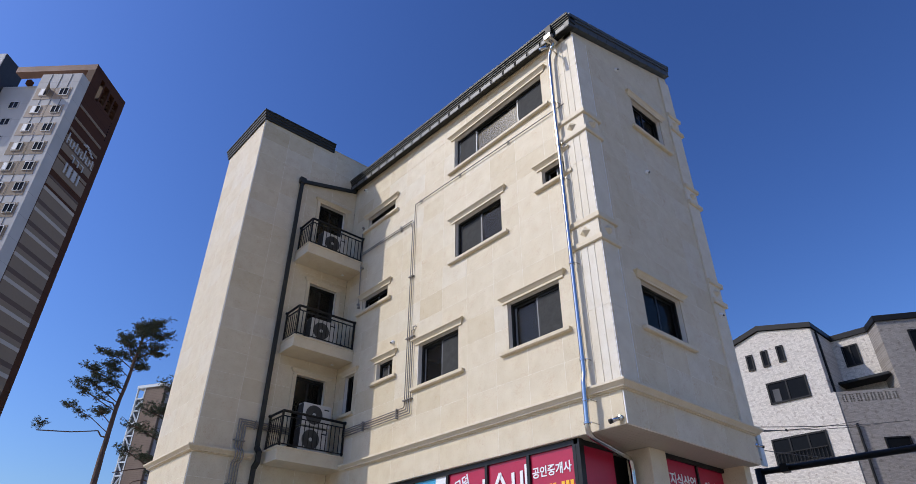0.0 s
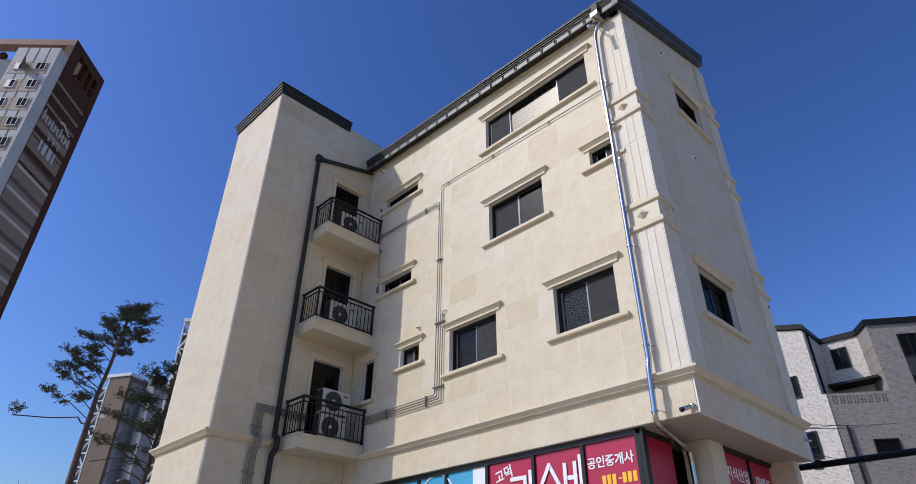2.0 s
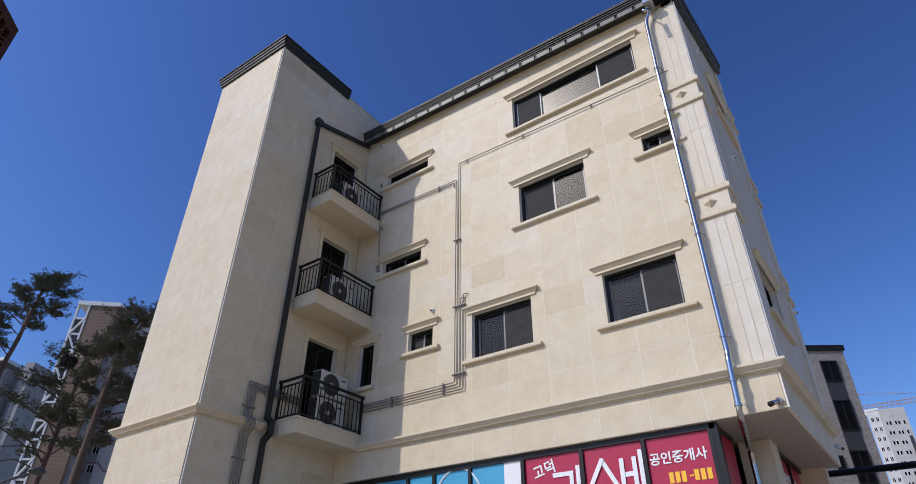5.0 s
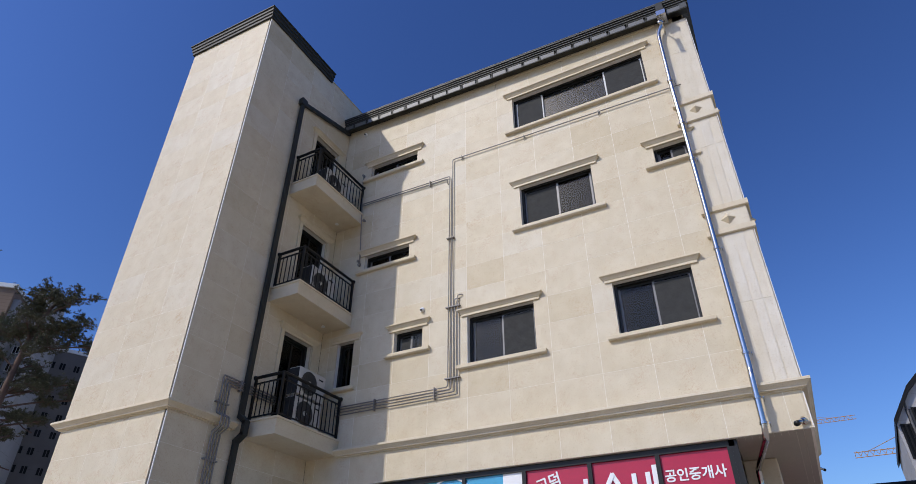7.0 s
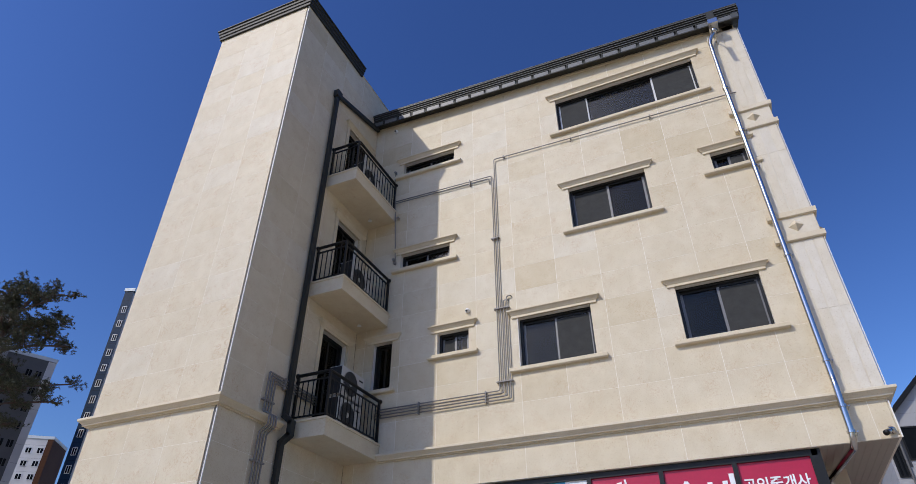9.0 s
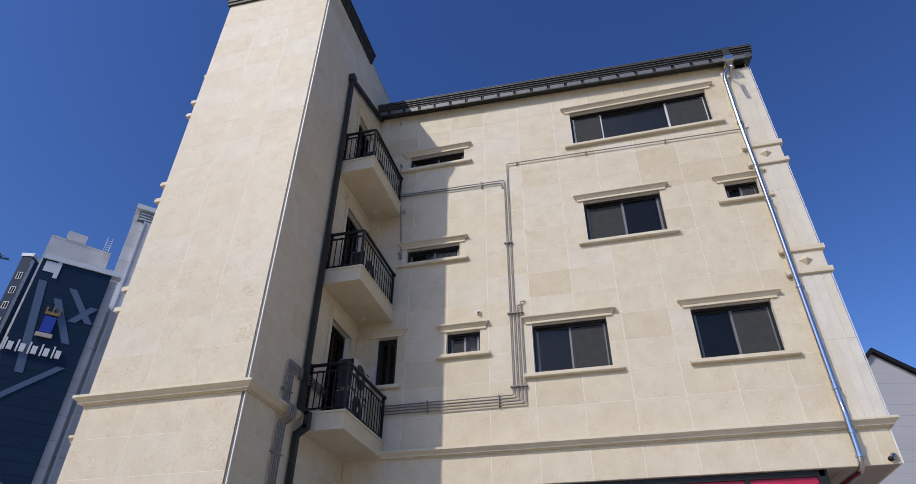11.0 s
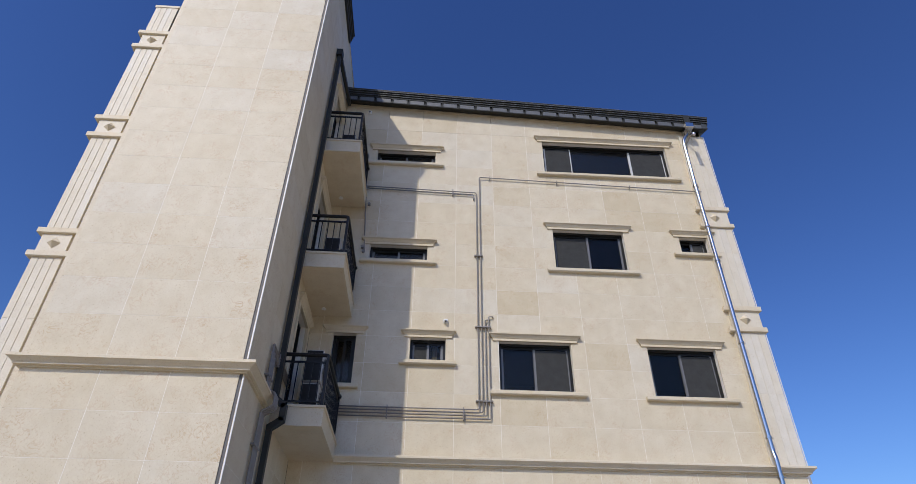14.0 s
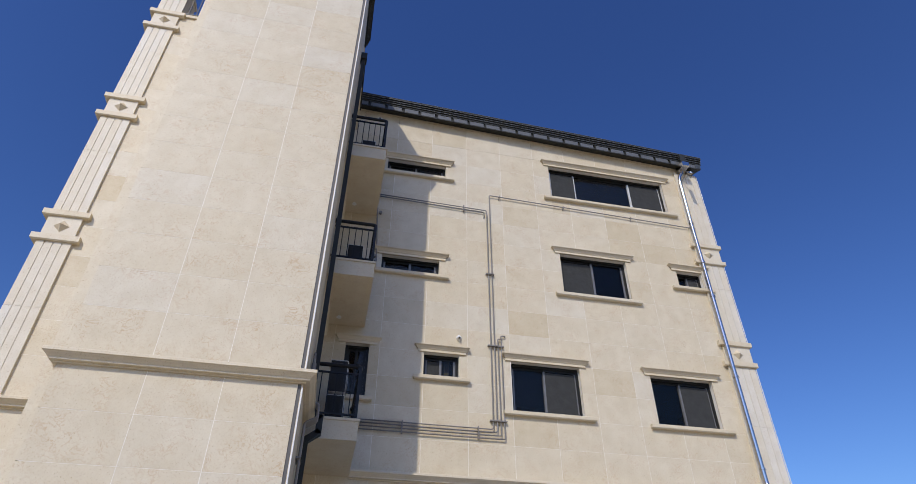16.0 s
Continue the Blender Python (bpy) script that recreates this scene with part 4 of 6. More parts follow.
def stroke(*pts, w=0.075):
    """A bent flat stroke of one width, through places (along, up)."""
    bm = bmesh.new()
    for k, ((ya, za), (yb, zb)) in enumerate(zip(pts, pts[1:])):
        lift = 0.0017 * (k + STROKES[0])
        d = Vector((yb - ya, zb - za)).normalized() * w / 2
        n_ = Vector((-d.y, d.x))
        c = [(ya - d.x + n_.x, za - d.y + n_.y), (yb + d.x + n_.x, zb + d.y + n_.y), (yb + d.x - n_.x, zb + d.y - n_.y), (ya - d.x - n_.x, za - d.y - n_.y)]
        q = [bm.verts.new((GX + x - lift, y, z)) for x in (0.01, 0.018) for y, z in c]
        for f in ((3, 2, 1, 0), (4, 5, 6, 7), (0, 1, 5, 4), (1, 2, 6, 5), (2, 3, 7, 6), (3, 0, 4, 7)):
            bm.faces.new([q[i] for i in f])
    part("name_stroke", bm, LETTER, shop)
    STROKES[0] = (STROKES[0] + 5) % 11


stroke((9.66, 4.16), (9.66, 3.2))
stroke((10.1, 4.08), (9.78, 4.08), (9.78, 3.84), (10.1, 3.84), (10.1, 3.56), (9.76, 3.6))
stroke((9.21, 4.2), (9.46, 3.78))
stroke((9.2, 4.2), (8.98, 3.8))
stroke((9.52, 3.62), (8.92, 3.62))
stroke((9.3, 3.6), (9.3, 3.3))
stroke((9.1, 3.6), (9.1, 3.3))
stroke((8.53, 4.26), (8.53, 3.66))
stroke((8.86, 4.16), (8.86, 3.72), (8.64, 3.72), (8.64, 4.16))
stroke((8.86, 3.94), (8.64, 3.94))
stroke((8.86, 3.56), (8.53, 3.56), (8.53, 3.4), (8.86, 3.4), (8.86, 3.24), (8.52, 3.24))
bm = bmesh.new()
ring = [(GX + 0.012, 12.2 + 0.62 * math.cos(a), 3.62 + 0.85 * math.sin(a)) for a in [radians(40 + 8 * i) for i in range(14)]]
tube(bm, ring, 0.02, 6)
part("printed_arc", bm, LETTER, shop, "white curved line on the blue film")

bm = bars((10.62, 11.14, 6.8, 7.32, 0.14, ZS - 0.007))
bevelled(bm, 0.012)
tagged(part("column", bm, TRIM), "square cream limestone column under the overhang", "column")
end_shop = thing("shopfront", (12, 6.9, 0), "black-framed end shop window with dark crimson sign film", "shopfront")
part("frame", bars((11.15, 13.5, 6.86, 6.98, ZG - 0.02, ZG + 0.06), (11.15, 11.21, 6.86, 6.98, 0, ZG - 0.02), (13.44, 13.5, 6.86, 6.98, 0, ZG - 0.02)), FRAME, end_shop)
for a, b in ((11.21, 12.3), (12.35, 13.44)):
    part("sign_panel", bars((a, b, 6.92, 6.94, 2.4, ZG - 0.02)), RED, end_shop)
    part("pane", bars((a, b, 6.92, 6.93, 0.2, 2.4)), GLASS, end_shop)
part("mullion", bars((12.3, 12.35, 6.88, 6.98, 0, ZG - 0.02)), FRAME, end_shop)
lettering("지식산업", 0.25, LETTER, on_end(11.8, 6.914, 4.08), end_shop, bold=0.004)
lettering("아파트", 0.25, LETTER, on_end(12.9, 6.914, 4.06), end_shop, bold=0.004)
bm = bars((13.38, XB - 0.02, 6.5, 7.2, 0.14, ZS - 0.007))
tagged(part("column", bm, TRIM), "square cream limestone column under the overhang", "column")


# ---- buildings round about ----
class Side:
    """A wall plane: from O along U, outward N."""

    def __init__(self, o, p):
        self.o = Vector((o[0], o[1]))
        d = Vector((p[0] - o[0], p[1] - o[1]))
        self.w = d.length
        self.u = d.normalized()
        self.n = Vector((self.u.y, -self.u.x))

    def box(self, bm, u0, u1, n0, n1, z0, z1):
        q = []
        for z in (z0, z1):
            for u, n_ in ((u0, n0), (u1, n0), (u1, n1), (u0, n1)):
                p = self.o + self.u * u + self.n * n_
                q.append(bm.verts.new((p.x, p.y, z)))
        for f in ((3, 2, 1, 0), (4, 5, 6, 7), (0, 1, 5, 4), (1, 2, 6, 5), (2, 3, 7, 6), (3, 0, 4, 7)):
            bm.faces.new([q[i] for i in f])

    def bars(self, *boxes):
        bm = bmesh.new()
        for b in boxes:
            self.box(bm, *b)
        return bm


def banded(name, color, line, pitch, rough=0.6, depth=0.75):
    """Cladding with thin level joints at a true pitch."""
    m, n, l, b = mat(name)
    geo, sep = n.new("ShaderNodeNewGeometry"), n.new("ShaderNodeSeparateXYZ")
    l.new(geo.outputs["Position"], sep.inputs[0])
    md, cmp_ = n.new("ShaderNodeMath"), n.new("ShaderNodeMath")
    md.operation, md.inputs[1].default_value = "MODULO", pitch
    cmp_.operation, cmp_.inputs[1].default_value = "LESS_THAN", line
    l.new(sep.outputs[2], md.inputs[0])
    l.new(md.outputs[0], cmp_.inputs[0])
    ns = n.new("ShaderNodeTexNoise")
    ns.inputs["Scale"].default_value = 0.35
    l.new(geo.outputs["Position"], ns.inputs["Vector"])
    r = ramp(n, [(0.3, [c * 0.9 for c in color]), (0.7, [c * 1.08 for c in color])])
    l.new(ns.outputs["Fac"], r.inputs[0])
    mx = n.new("ShaderNodeMixRGB")
    mx.inputs[2].default_value = (*[c * (1 - depth) for c in color], 1)
    l.new(cmp_.outputs[0], mx.inputs[0])
    l.new(r.outputs[0], mx.inputs[1])
    l.new(mx.outputs[0], b.inputs["Base Color"])
    b.inputs["Roughness"].default_value = rough
    b.inputs["Specular IOR Level"].default_value = 0.12
    return m


def brickwork(name, c1, c2, mortar, along=(1.0, 0.0)):
    """Thin stretcher bricks laid along a level direction, with recessed mortar and uneven tone."""
    m, n, l, b = mat(name)
    geo = n.new("ShaderNodeNewGeometry")
    dot, sep, comb = n.new("ShaderNodeVectorMath"), n.new("ShaderNodeSeparateXYZ"), n.new("ShaderNodeCombineXYZ")
    dot.operation = "DOT_PRODUCT"
    dot.inputs[1].default_value = (along[0], along[1], 0)
    l.new(geo.outputs["Position"], dot.inputs[0])
    l.new(geo.outputs["Position"], sep.inputs[0])
    l.new(dot.outputs["Value"], comb.inputs[0])
    l.new(sep.outputs[2], comb.inputs[1])
    br = n.new("ShaderNodeTexBrick")
    br.inputs["Scale"].default_value = 1.0
    br.inputs["Brick Width"].default_value, br.inputs["Row Height"].default_value = 0.21, 0.066
    br.inputs["Mortar Size"].default_value = 0.008
    br.inputs["Color1"].default_value, br.inputs["Color2"].default_value, br.inputs["Mortar"].default_value = (*c1, 1), (*c2, 1), (*mortar, 1)
    br.inputs["Bias"].default_value = -0.45
    l.new(comb.outputs[0], br.inputs["Vector"])
    ns = n.new("ShaderNodeTexNoise")
    ns.inputs["Scale"].default_value = 5
    l.new(comb.outputs[0], ns.inputs["Vector"])
    mx = n.new("ShaderNodeMixRGB")
    mx.blend_type = "MULTIPLY"
    mx.inputs[0].default_value = 0.7
    r = ramp(n, [(0.3, (0.6, 0.57, 0.54)), (0.44, (1, 1, 1))])
    l.new(ns.outputs["Fac"], r.inputs[0])
    l.new(br.outputs["Color"], mx.inputs[1])
    l.new(r.outputs[0], mx.inputs[2])
    l.new(mx.outputs[0], b.inputs["Base Color"])
    b.inputs["Roughness"].default_value = 0.85
    b.inputs["Specular IOR Level"].default_value = 0.1
    bp = n.new("ShaderNodeBump")
    bp.inputs["Strength"].default_value = 0.5
    bp.inputs["Distance"].default_value = 0.01
    bp.invert = True
    l.new(br.outputs["Fac"], bp.inputs["Height"])
    l.new(bp.outputs[0], b.inputs["Normal"])
    return m


BROWN = banded("brown_cladding", (0.078, 0.031, 0.013), 0.02, 1.21)
BROWN2 = plain("umber_panel", (0.12, 0.075, 0.05), 0.7, vary=0.06, scale=0.5)
BEAM = banded("rose_brown_beam", (0.3, 0.19, 0.14), 0.02, 2.4)
BEIGE = banded("taupe_cladding", (0.2, 0.148, 0.11), 0.05, 0.6, depth=0.4)
GREYB = plain("grey_beige_panel", (0.25, 0.185, 0.122), 0.7, vary=0.05, scale=0.5)
STRIPE = plain("pale_stripe_panel", (0.5, 0.44, 0.37), 0.7, vary=0.05, scale=0.5)
OFFW = banded("off_white_render", (0.52, 0.505, 0.48), 0.04, 2.42, depth=0.25)
TAN = plain("tan_render", (0.4, 0.31, 0.23), 0.7, vary=0.05, scale=0.5)
LGREY = banded("light_grey_cladding", (0.58, 0.57, 0.55), 0.05, 2.9, depth=0.5)
# grey set darker to carry the shade on the far blocks
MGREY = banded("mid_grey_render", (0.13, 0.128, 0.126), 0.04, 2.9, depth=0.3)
# light grey turned down to carry the shade on the towers' rear wings
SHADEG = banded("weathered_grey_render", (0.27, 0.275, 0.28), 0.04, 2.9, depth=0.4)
NAVY = banded("navy_cladding", (0.012, 0.03, 0.06), 0.06, 1.45, rough=0.5, depth=0.6)
NAVY2 = plain("lighter_navy_cladding", (0.09, 0.13, 0.2), 0.4, vary=0.08, scale=0.3)
LOUVRE = plain("pale_steel_lattice", (0.62, 0.66, 0.66), 0.5, vary=0.05, scale=0.5)
FARGLASS = plain("dark_far_glass", (0.009, 0.0095, 0.01), 0.2, vary=0.2, scale=0.4, spec=0.06)
BLUEGLASS = plain("blue_grey_far_glass", (0.035, 0.05, 0.065), 0.12, vary=0.2, scale=0.4, spec=0.5)
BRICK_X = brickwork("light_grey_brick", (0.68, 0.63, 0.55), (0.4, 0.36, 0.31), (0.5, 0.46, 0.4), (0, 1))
# oblique side's brick: a darker copy, with its shade put into the colour
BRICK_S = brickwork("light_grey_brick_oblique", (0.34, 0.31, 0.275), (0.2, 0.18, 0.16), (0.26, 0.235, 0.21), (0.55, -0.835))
BLACKM = plain("black_metal_trim", (0.014, 0.0135, 0.013), 0.5, vary=0.2, scale=1, spec=0.2)
CONC = banded("pale_grey_stone_panel", (0.4, 0.395, 0.39), 0.012, 0.6, depth=0.4)
CHAR = plain("charcoal_stone_panel", (0.04, 0.04, 0.042), 0.6, vary=0.3, scale=2)
TEAL = plain("green_tinted_glass", (0.012, 0.04, 0.042), 0.1, vary=0.1, scale=1, spec=0.3)


def far_window(parent, s, u0, u1, z0, z1, n0=0.0, frame=SASHW, mull=1, glass=FARGLASS, fw=0.09):
    bm = s.bars((u0, u1, n0, n0 + 0.07, z0, z0 + fw), (u0, u1, n0, n0 + 0.07, z1 - fw, z1), (u0, u0 + fw, n0, n0 + 0.07, z0 + fw, z1 - fw), (u1 - fw, u1, n0, n0 + 0.07, z0 + fw, z1 - fw))
    for k in range(1, mull + 1):
        u = u0 + (u1 - u0) * k / (mull + 1)
        s.box(bm, u - fw / 2, u + fw / 2, n0, n0 + 0.07, z0 + fw, z1 - fw)
    w = part("window", bm, frame, parent)
    part("pane", s.bars((u0 + fw, u1 - fw, n0 + 0.01, n0 + 0.03, z0 + fw, z1 - fw)), glass, w)
    return w


def stack(first, step, count):
    """Repeats a window upwards or downwards by a storey."""
    for k in range(1, count):
        for o in (first, *first.children):
            c = new(o.name.split(".")[0], o.data)
            c.location = (0, 0, step * k)
            if o is first:
                c.parent, c.matrix_parent_inverse, top = first.parent, first.matrix_parent_inverse, c
            else:
                c.parent = top
                c.location = (0, 0, 0)


# brown apartment tower
def settle(ob, cx, cy, dx, dy, turn=0.0, k=1.0, dz=0.0):
    """Turns and sizes a thing about a point of the ground and shifts it."""
    ob.matrix_basis = Matrix.Translation((cx + dx, cy + dy, dz)) @ Matrix.Rotation(math.radians(turn), 4, "Z") @ Matrix.Scale(k, 4) @ Matrix.Translation((-cx, -cy, 0)) @ ob.matrix_basis


apt = thing("apartment_tower", (4, 65, 0), "tall brown and white apartment tower with striped gable end", "building", "apartment towers")
A, B = (5.71, 67.08), (1.58, 62.79)
gable = Side(B, A)
lf = Side((B[0] - 0.721 * 30, B[1] + 0.693 * 30), B)
W, L = gable.w, lf.w
ZT, FH = 55.0, 2.49
slots = [(1.4, 1.95, 51.1, 54.05), (2.15, 3.0, 51.4, 53.9), (3.3, 4.05, 51.3, 53.8), (4.3, 5.1, 51.2, 53.7)]
for u0, u1, z0, z1 in minus((0.0, W, 0.0, ZT), slots):
    part("wall", gable.bars((u0, u1, -0.85, 0, z0, z1)), BROWN, apt, "dark brown clad gable")
for u0, u1, z0, z1 in slots[1:]:
    for k in range(4):
        z = z0 + 0.15 + 0.6 * k
        part("slat", gable.bars((u0, u1, -0.7, -0.45, z, z + 0.32)), BROWN, apt)
for k in range(7):
    part("vent_hole", gable.bars((5.02, 5.14, 0.0, 0.012, 50.7 - 0.42 * k, 50.86 - 0.42 * k)), FARGLASS, apt)
G0, G1 = 0.04, 5.0
for z in (48.6, 46.85, 45.45):
    part("stripe_panel", gable.bars((G0, G1, 0, 0.05, z, z + 0.3)), GREYB, apt)
for z0, z1 in ((43.95, 44.75), (42.75, 43.6), (41.75, 42.1), (40.2, 41.6), (38.45, 39.2)):
    part("wall_panel", gable.bars((G0, G1, 0, 0.04, z0, z1)), GREYB, apt)
for z0, z1 in ((43.6, 43.95), (39.25, 39.5)):
    part("wall_panel", gable.bars((G0, G1, 0, 0.035, z0, z1)), BROWN2, apt)
for k in range(14):
    z = 37.75 - FH * k
    part("stripe_panel", gable.bars((G0, G1, 0, 0.06, z, z + 0.36)), STRIPE, apt)
    part("wall_panel", gable.bars((G0, G1, 0, 0.04, z - 1.16, z)), GREYB, apt)
    part("wall_panel", gable.bars((G0, G1, 0, 0.035, z - 1.62, z - 1.16)), BROWN2, apt)
    part("wall_panel", gable.bars((G0, G1, 0, 0.04, z + 0.36 - FH, z - 1.62)), GREYB, apt)
# emblem and lettering as plain bars
PALEBAR = plain("pale_grey_sign_metal", (0.5, 0.49, 0.48), 0.5)
for k in range(10):
    u, h = 0.2 + 0.48 * k, (1.3 if k in (0, 6) else 0.8 if k % 3 else 1.05)
    part("sign_bar", gable.bars((u, u + 0.14, 0.06, 0.14, 43.75, 43.75 + h)), PALEBAR, apt, "pale metal sign bar")
    part("sign_bar", gable.bars((u + 0.14, u + 0.36, 0.06, 0.14, 43.75 if k % 2 else 44.2, 43.88 if k % 2 else 44.33)), PALEBAR, apt, "pale metal sign bar")
for k in range(3):
    u = 1.55 + 0.8 * k
    part("sign_bar", gable.bars((u, u + 0.55, 0.06, 0.14, 43.1, 43.22)), PALEBAR, apt, "pale metal sign bar")
    part("sign_bar", gable.bars((u + 0.43, u + 0.55, 0.06, 0.14, 42.5, 43.1)), PALEBAR, apt, "pale metal sign bar")
for u, w in ((1.3, 0.24), (1.85, 0.5), (2.65, 0.55), (3.5, 0.24)):
    part("sign_bar", gable.bars((u, u + w, 0.06, 0.14, 40.75, 42.0)), PALEBAR, apt, "pale metal sign bar")
for k in range(5):
    part("emblem", gable.bars((2.5 + 0.36 * k, 2.98 + 0.36 * k, 0.06, 0.14, 45.55 - 0.19 * abs(k - 1), 45.72 - 0.19 * abs(k - 1))), PALEBAR, apt, "plain pale emblem bar")
# projecting off-white bay beside the gable, wing and roof frame
BAY = 1.35
part("wall", lf.bars((L - 4.4, L - 0.02, -0.9, BAY, 0, 52.1)), OFFW, apt, "off-white rendered bay")
part("wall", lf.bars((0, L - 4.4, -W, -1.5, 0, 53.5)), OFFW, apt, "off-white rendered wing")
part("roof_frame", lf.bars((L - 9.2, L - 0.004, -1.0, 0, ZT - 0.84, ZT - 0.004), (L - 0.8, L - 0.02, -0.84, -0.004, 50, ZT - 0.84)), BEAM, apt, "rose-brown roof frame")
part("roof_wall", lf.bars((L - 11.4, L - 0.9, -3.2, -2.9, 50, ZT - 0.84)), BROWN, apt, "dark wall behind the roof frame")
for u in (L - 8.6, L - 6.4):
    part("roof_post", lf.bars((u, u + 0.5, -1.6, -1.1, 53.5, ZT - 0.84)), BROWN, apt)
for k in range(5):
    part("roof_slat", lf.bars((L - 8.0 + 0.24 * k, L - 7.88 + 0.24 * k, -2.85, -2.75, 53.5, 54.1)), WHITE, apt)
    part("roof_slat", lf.bars((L - 5.8 + 0.24 * k, L - 5.68 + 0.24 * k, -2.85, -2.75, 53.5, 54.1)), WHITE, apt)
part("stair_head", lf.bars((L - 17, L - 11.4, -3.0, 0.0, 50, 57.3)), CHAR, apt, "charcoal stair head on the roof")
part("stair_front", lf.bars((L - 17, L - 11.44, 0.0, 0.08, 50, 57.25)), LGREY, apt, "light grey clad front")
for k in range(20):
    z = 49.35 - FH * k
    for u in (L - 3.25, L - 1.12):
        part("wall_panel", lf.bars((u - 0.95 if u < L - 2 else u - 1.15, u + 0.95 if u < L - 2 else u + 0.72, BAY, BAY + 0.03, z - 1.0, z + 0.62)), GREYB if k > 2 else TAN, apt)
for j in range(1, 4):
    part("joint", lf.bars((L - 4.4 + 1.1 * j, L - 4.36 + 1.1 * j, BAY, BAY + 0.035, 2.0, 52.05)), MGREY, apt)
for u, w in ((L - 3.72, 0.92), (L - 1.6, 0.95)):
    win = far_window(apt, lf, u, u + w, 48.83, 49.86, BAY + 0.035, fw=0.05)
    if u < L - 3:
        part("sash", lf.bars((u + 0.08, u + 0.44, BAY + 0.075, BAY + 0.11, 48.92, 49.77)), WHITE, win, "white curtain behind the pane")
    stack(win, -FH, 18)
win = far_window(apt, lf, L - 9.55, L - 8.5, 50.1, 51.1, -1.5, fw=0.05)
stack(win, -FH, 18)
# one casement of the top row stands open
sash = Side((lf.o + lf.u * (L - 2.8) + lf.n * (BAY + 0.1))[:], (lf.o + lf.u * (L - 2.3) + lf.n * (BAY + 0.9))[:])
part("open_sash", sash.bars((0, 0.95, 0, 0.05, 48.83, 48.91), (0, 0.95, 0, 0.05, 49.78, 49.86), (0, 0.07, 0, 0.05, 48.91, 49.78), (0.88, 0.95, 0, 0.05, 48.91, 49.78), (0.07, 0.88, 0.015, 0.03, 48.91, 49.78)), GREYB, apt, "open window casement")


# taupe towers with a white lattice on the corner
def lattice_tower(o, p, zt, label):
    t = thing("apartment_tower", (o[0], o[1], 0), label, "building", "apartment towers")
    s = Side(o, p)
    w = s.w
    part("wall", s.bars((w * 0.3, w, -14, 0, 0, zt)), BEIGE, t, "taupe clad gable")
    part("roof_cap", s.bars((0, w + 0.2, -14, 0.3, zt, zt + 0.7)), LOUVRE, t)
    part("wall", s.bars((w, w + 0.9, -13, -0.7, 0, zt - 1.5), (w + 0.9, w + 4.2, -13, -4, 0, zt - 3), (w + 3.0, w + 5.0, -8, -2.5, 0, zt + 0.5)), SHADEG, t, "light grey rear wing in a shaded tone")
    part("core", s.bars((0.25, w * 0.3, -2.2, -0.3, 0, zt - 2.6)), MGREY, t)
    for u in (0.0, w * 0.3 - 0.25):
        part("lattice_post", s.bars((u, u + 0.28, -0.3, 0.1, 0, zt)), LOUVRE, t)
    k, z, flip = 0, zt - 2.6, False
    while z > zt - 44:
        part("lattice_beam", s.bars((0.28, w * 0.3 - 0.25, -0.25, 0.08, z, z + 0.3)), LOUVRE, t)
        bm = bmesh.new()
        a, b = (0.2, w * 0.3 - 0.1) if flip else (w * 0.3 - 0.1, 0.2)
        pa, pb = s.o + s.u * a, s.o + s.u * b
        tube(bm, [(pa.x, pa.y, z + 0.15), (pb.x, pb.y, z - 2.75)], 0.19, 6)
        part("lattice_brace", bm, LOUVRE, t)
        z, flip = z - 2.9, not flip
    for k in range(4):
        part("sign_bar", s.bars((w * 0.36 + 0.42 * k, w * 0.36 + 0.42 * k + 0.28, 0.02, 0.1, zt - 9.4, zt - 8.5)), STRIPE, t)
    win = far_window(t, Side((s.o + s.u * (w + 0.9) - s.n * 4)[:], (s.o + s.u * (w + 4.2) - s.n * 4)[:]), 0.5, 1.5, zt - 6.3, zt - 5.0)
    stack(win, -2.9, 13)
    win = far_window(t, Side((s.o + s.u * (w + 0.9) - s.n * 4)[:], (s.o + s.u * (w + 4.2) - s.n * 4)[:]), 2.0, 2.9, zt - 6.3, zt - 5.0)
    stack(win, -2.9, 13)
    return t


settle(lattice_tower((44.9, 115.6), (49.4, 110.6), 49.5, "taupe apartment tower with white lattice on its corner"), 47.15, 113.1, -7.71, -0.96, 1.03, 1.011)
settle(lattice_tower((47.2, 163.2), (52.6, 157.3), 49.5, "distant taupe apartment tower with white lattice corner"), 49.9, 160.25, 7.93, 69.52, -12.15, 1.48)


# plain apartment slabs further off
def slab_tower(o, p, zt, depth, wall, label, cols, win_w=1.2, side_mat=None, floors=12, frame=SASHW, top=2.0, storey=2.85, high=1.3, glass=FARGLASS):
    t = thing("apartment_tower", (o[0], o[1], 0), label, "building", "apartment towers")
    s = Side(o, p)
    part("wall", s.bars((0, s.w, -depth, 0, 0, zt)), wall, t)
    part("roof_cap", s.bars((-0.15, s.w + 0.15, -depth - 0.1, 0.15, zt, zt + 0.6)), LOUVRE, t)
    if side_mat:
        part("end_strip", s.bars((s.w - 1.1, s.w + 0.08, -depth, 0.06, 0, zt - 0.1)), side_mat, t)
    for u in cols:
        win = far_window(t, s, u, u + win_w, zt - top - high, zt - top, 0.0, frame, glass=glass)
        stack(win, -storey, floors)
    return t, s


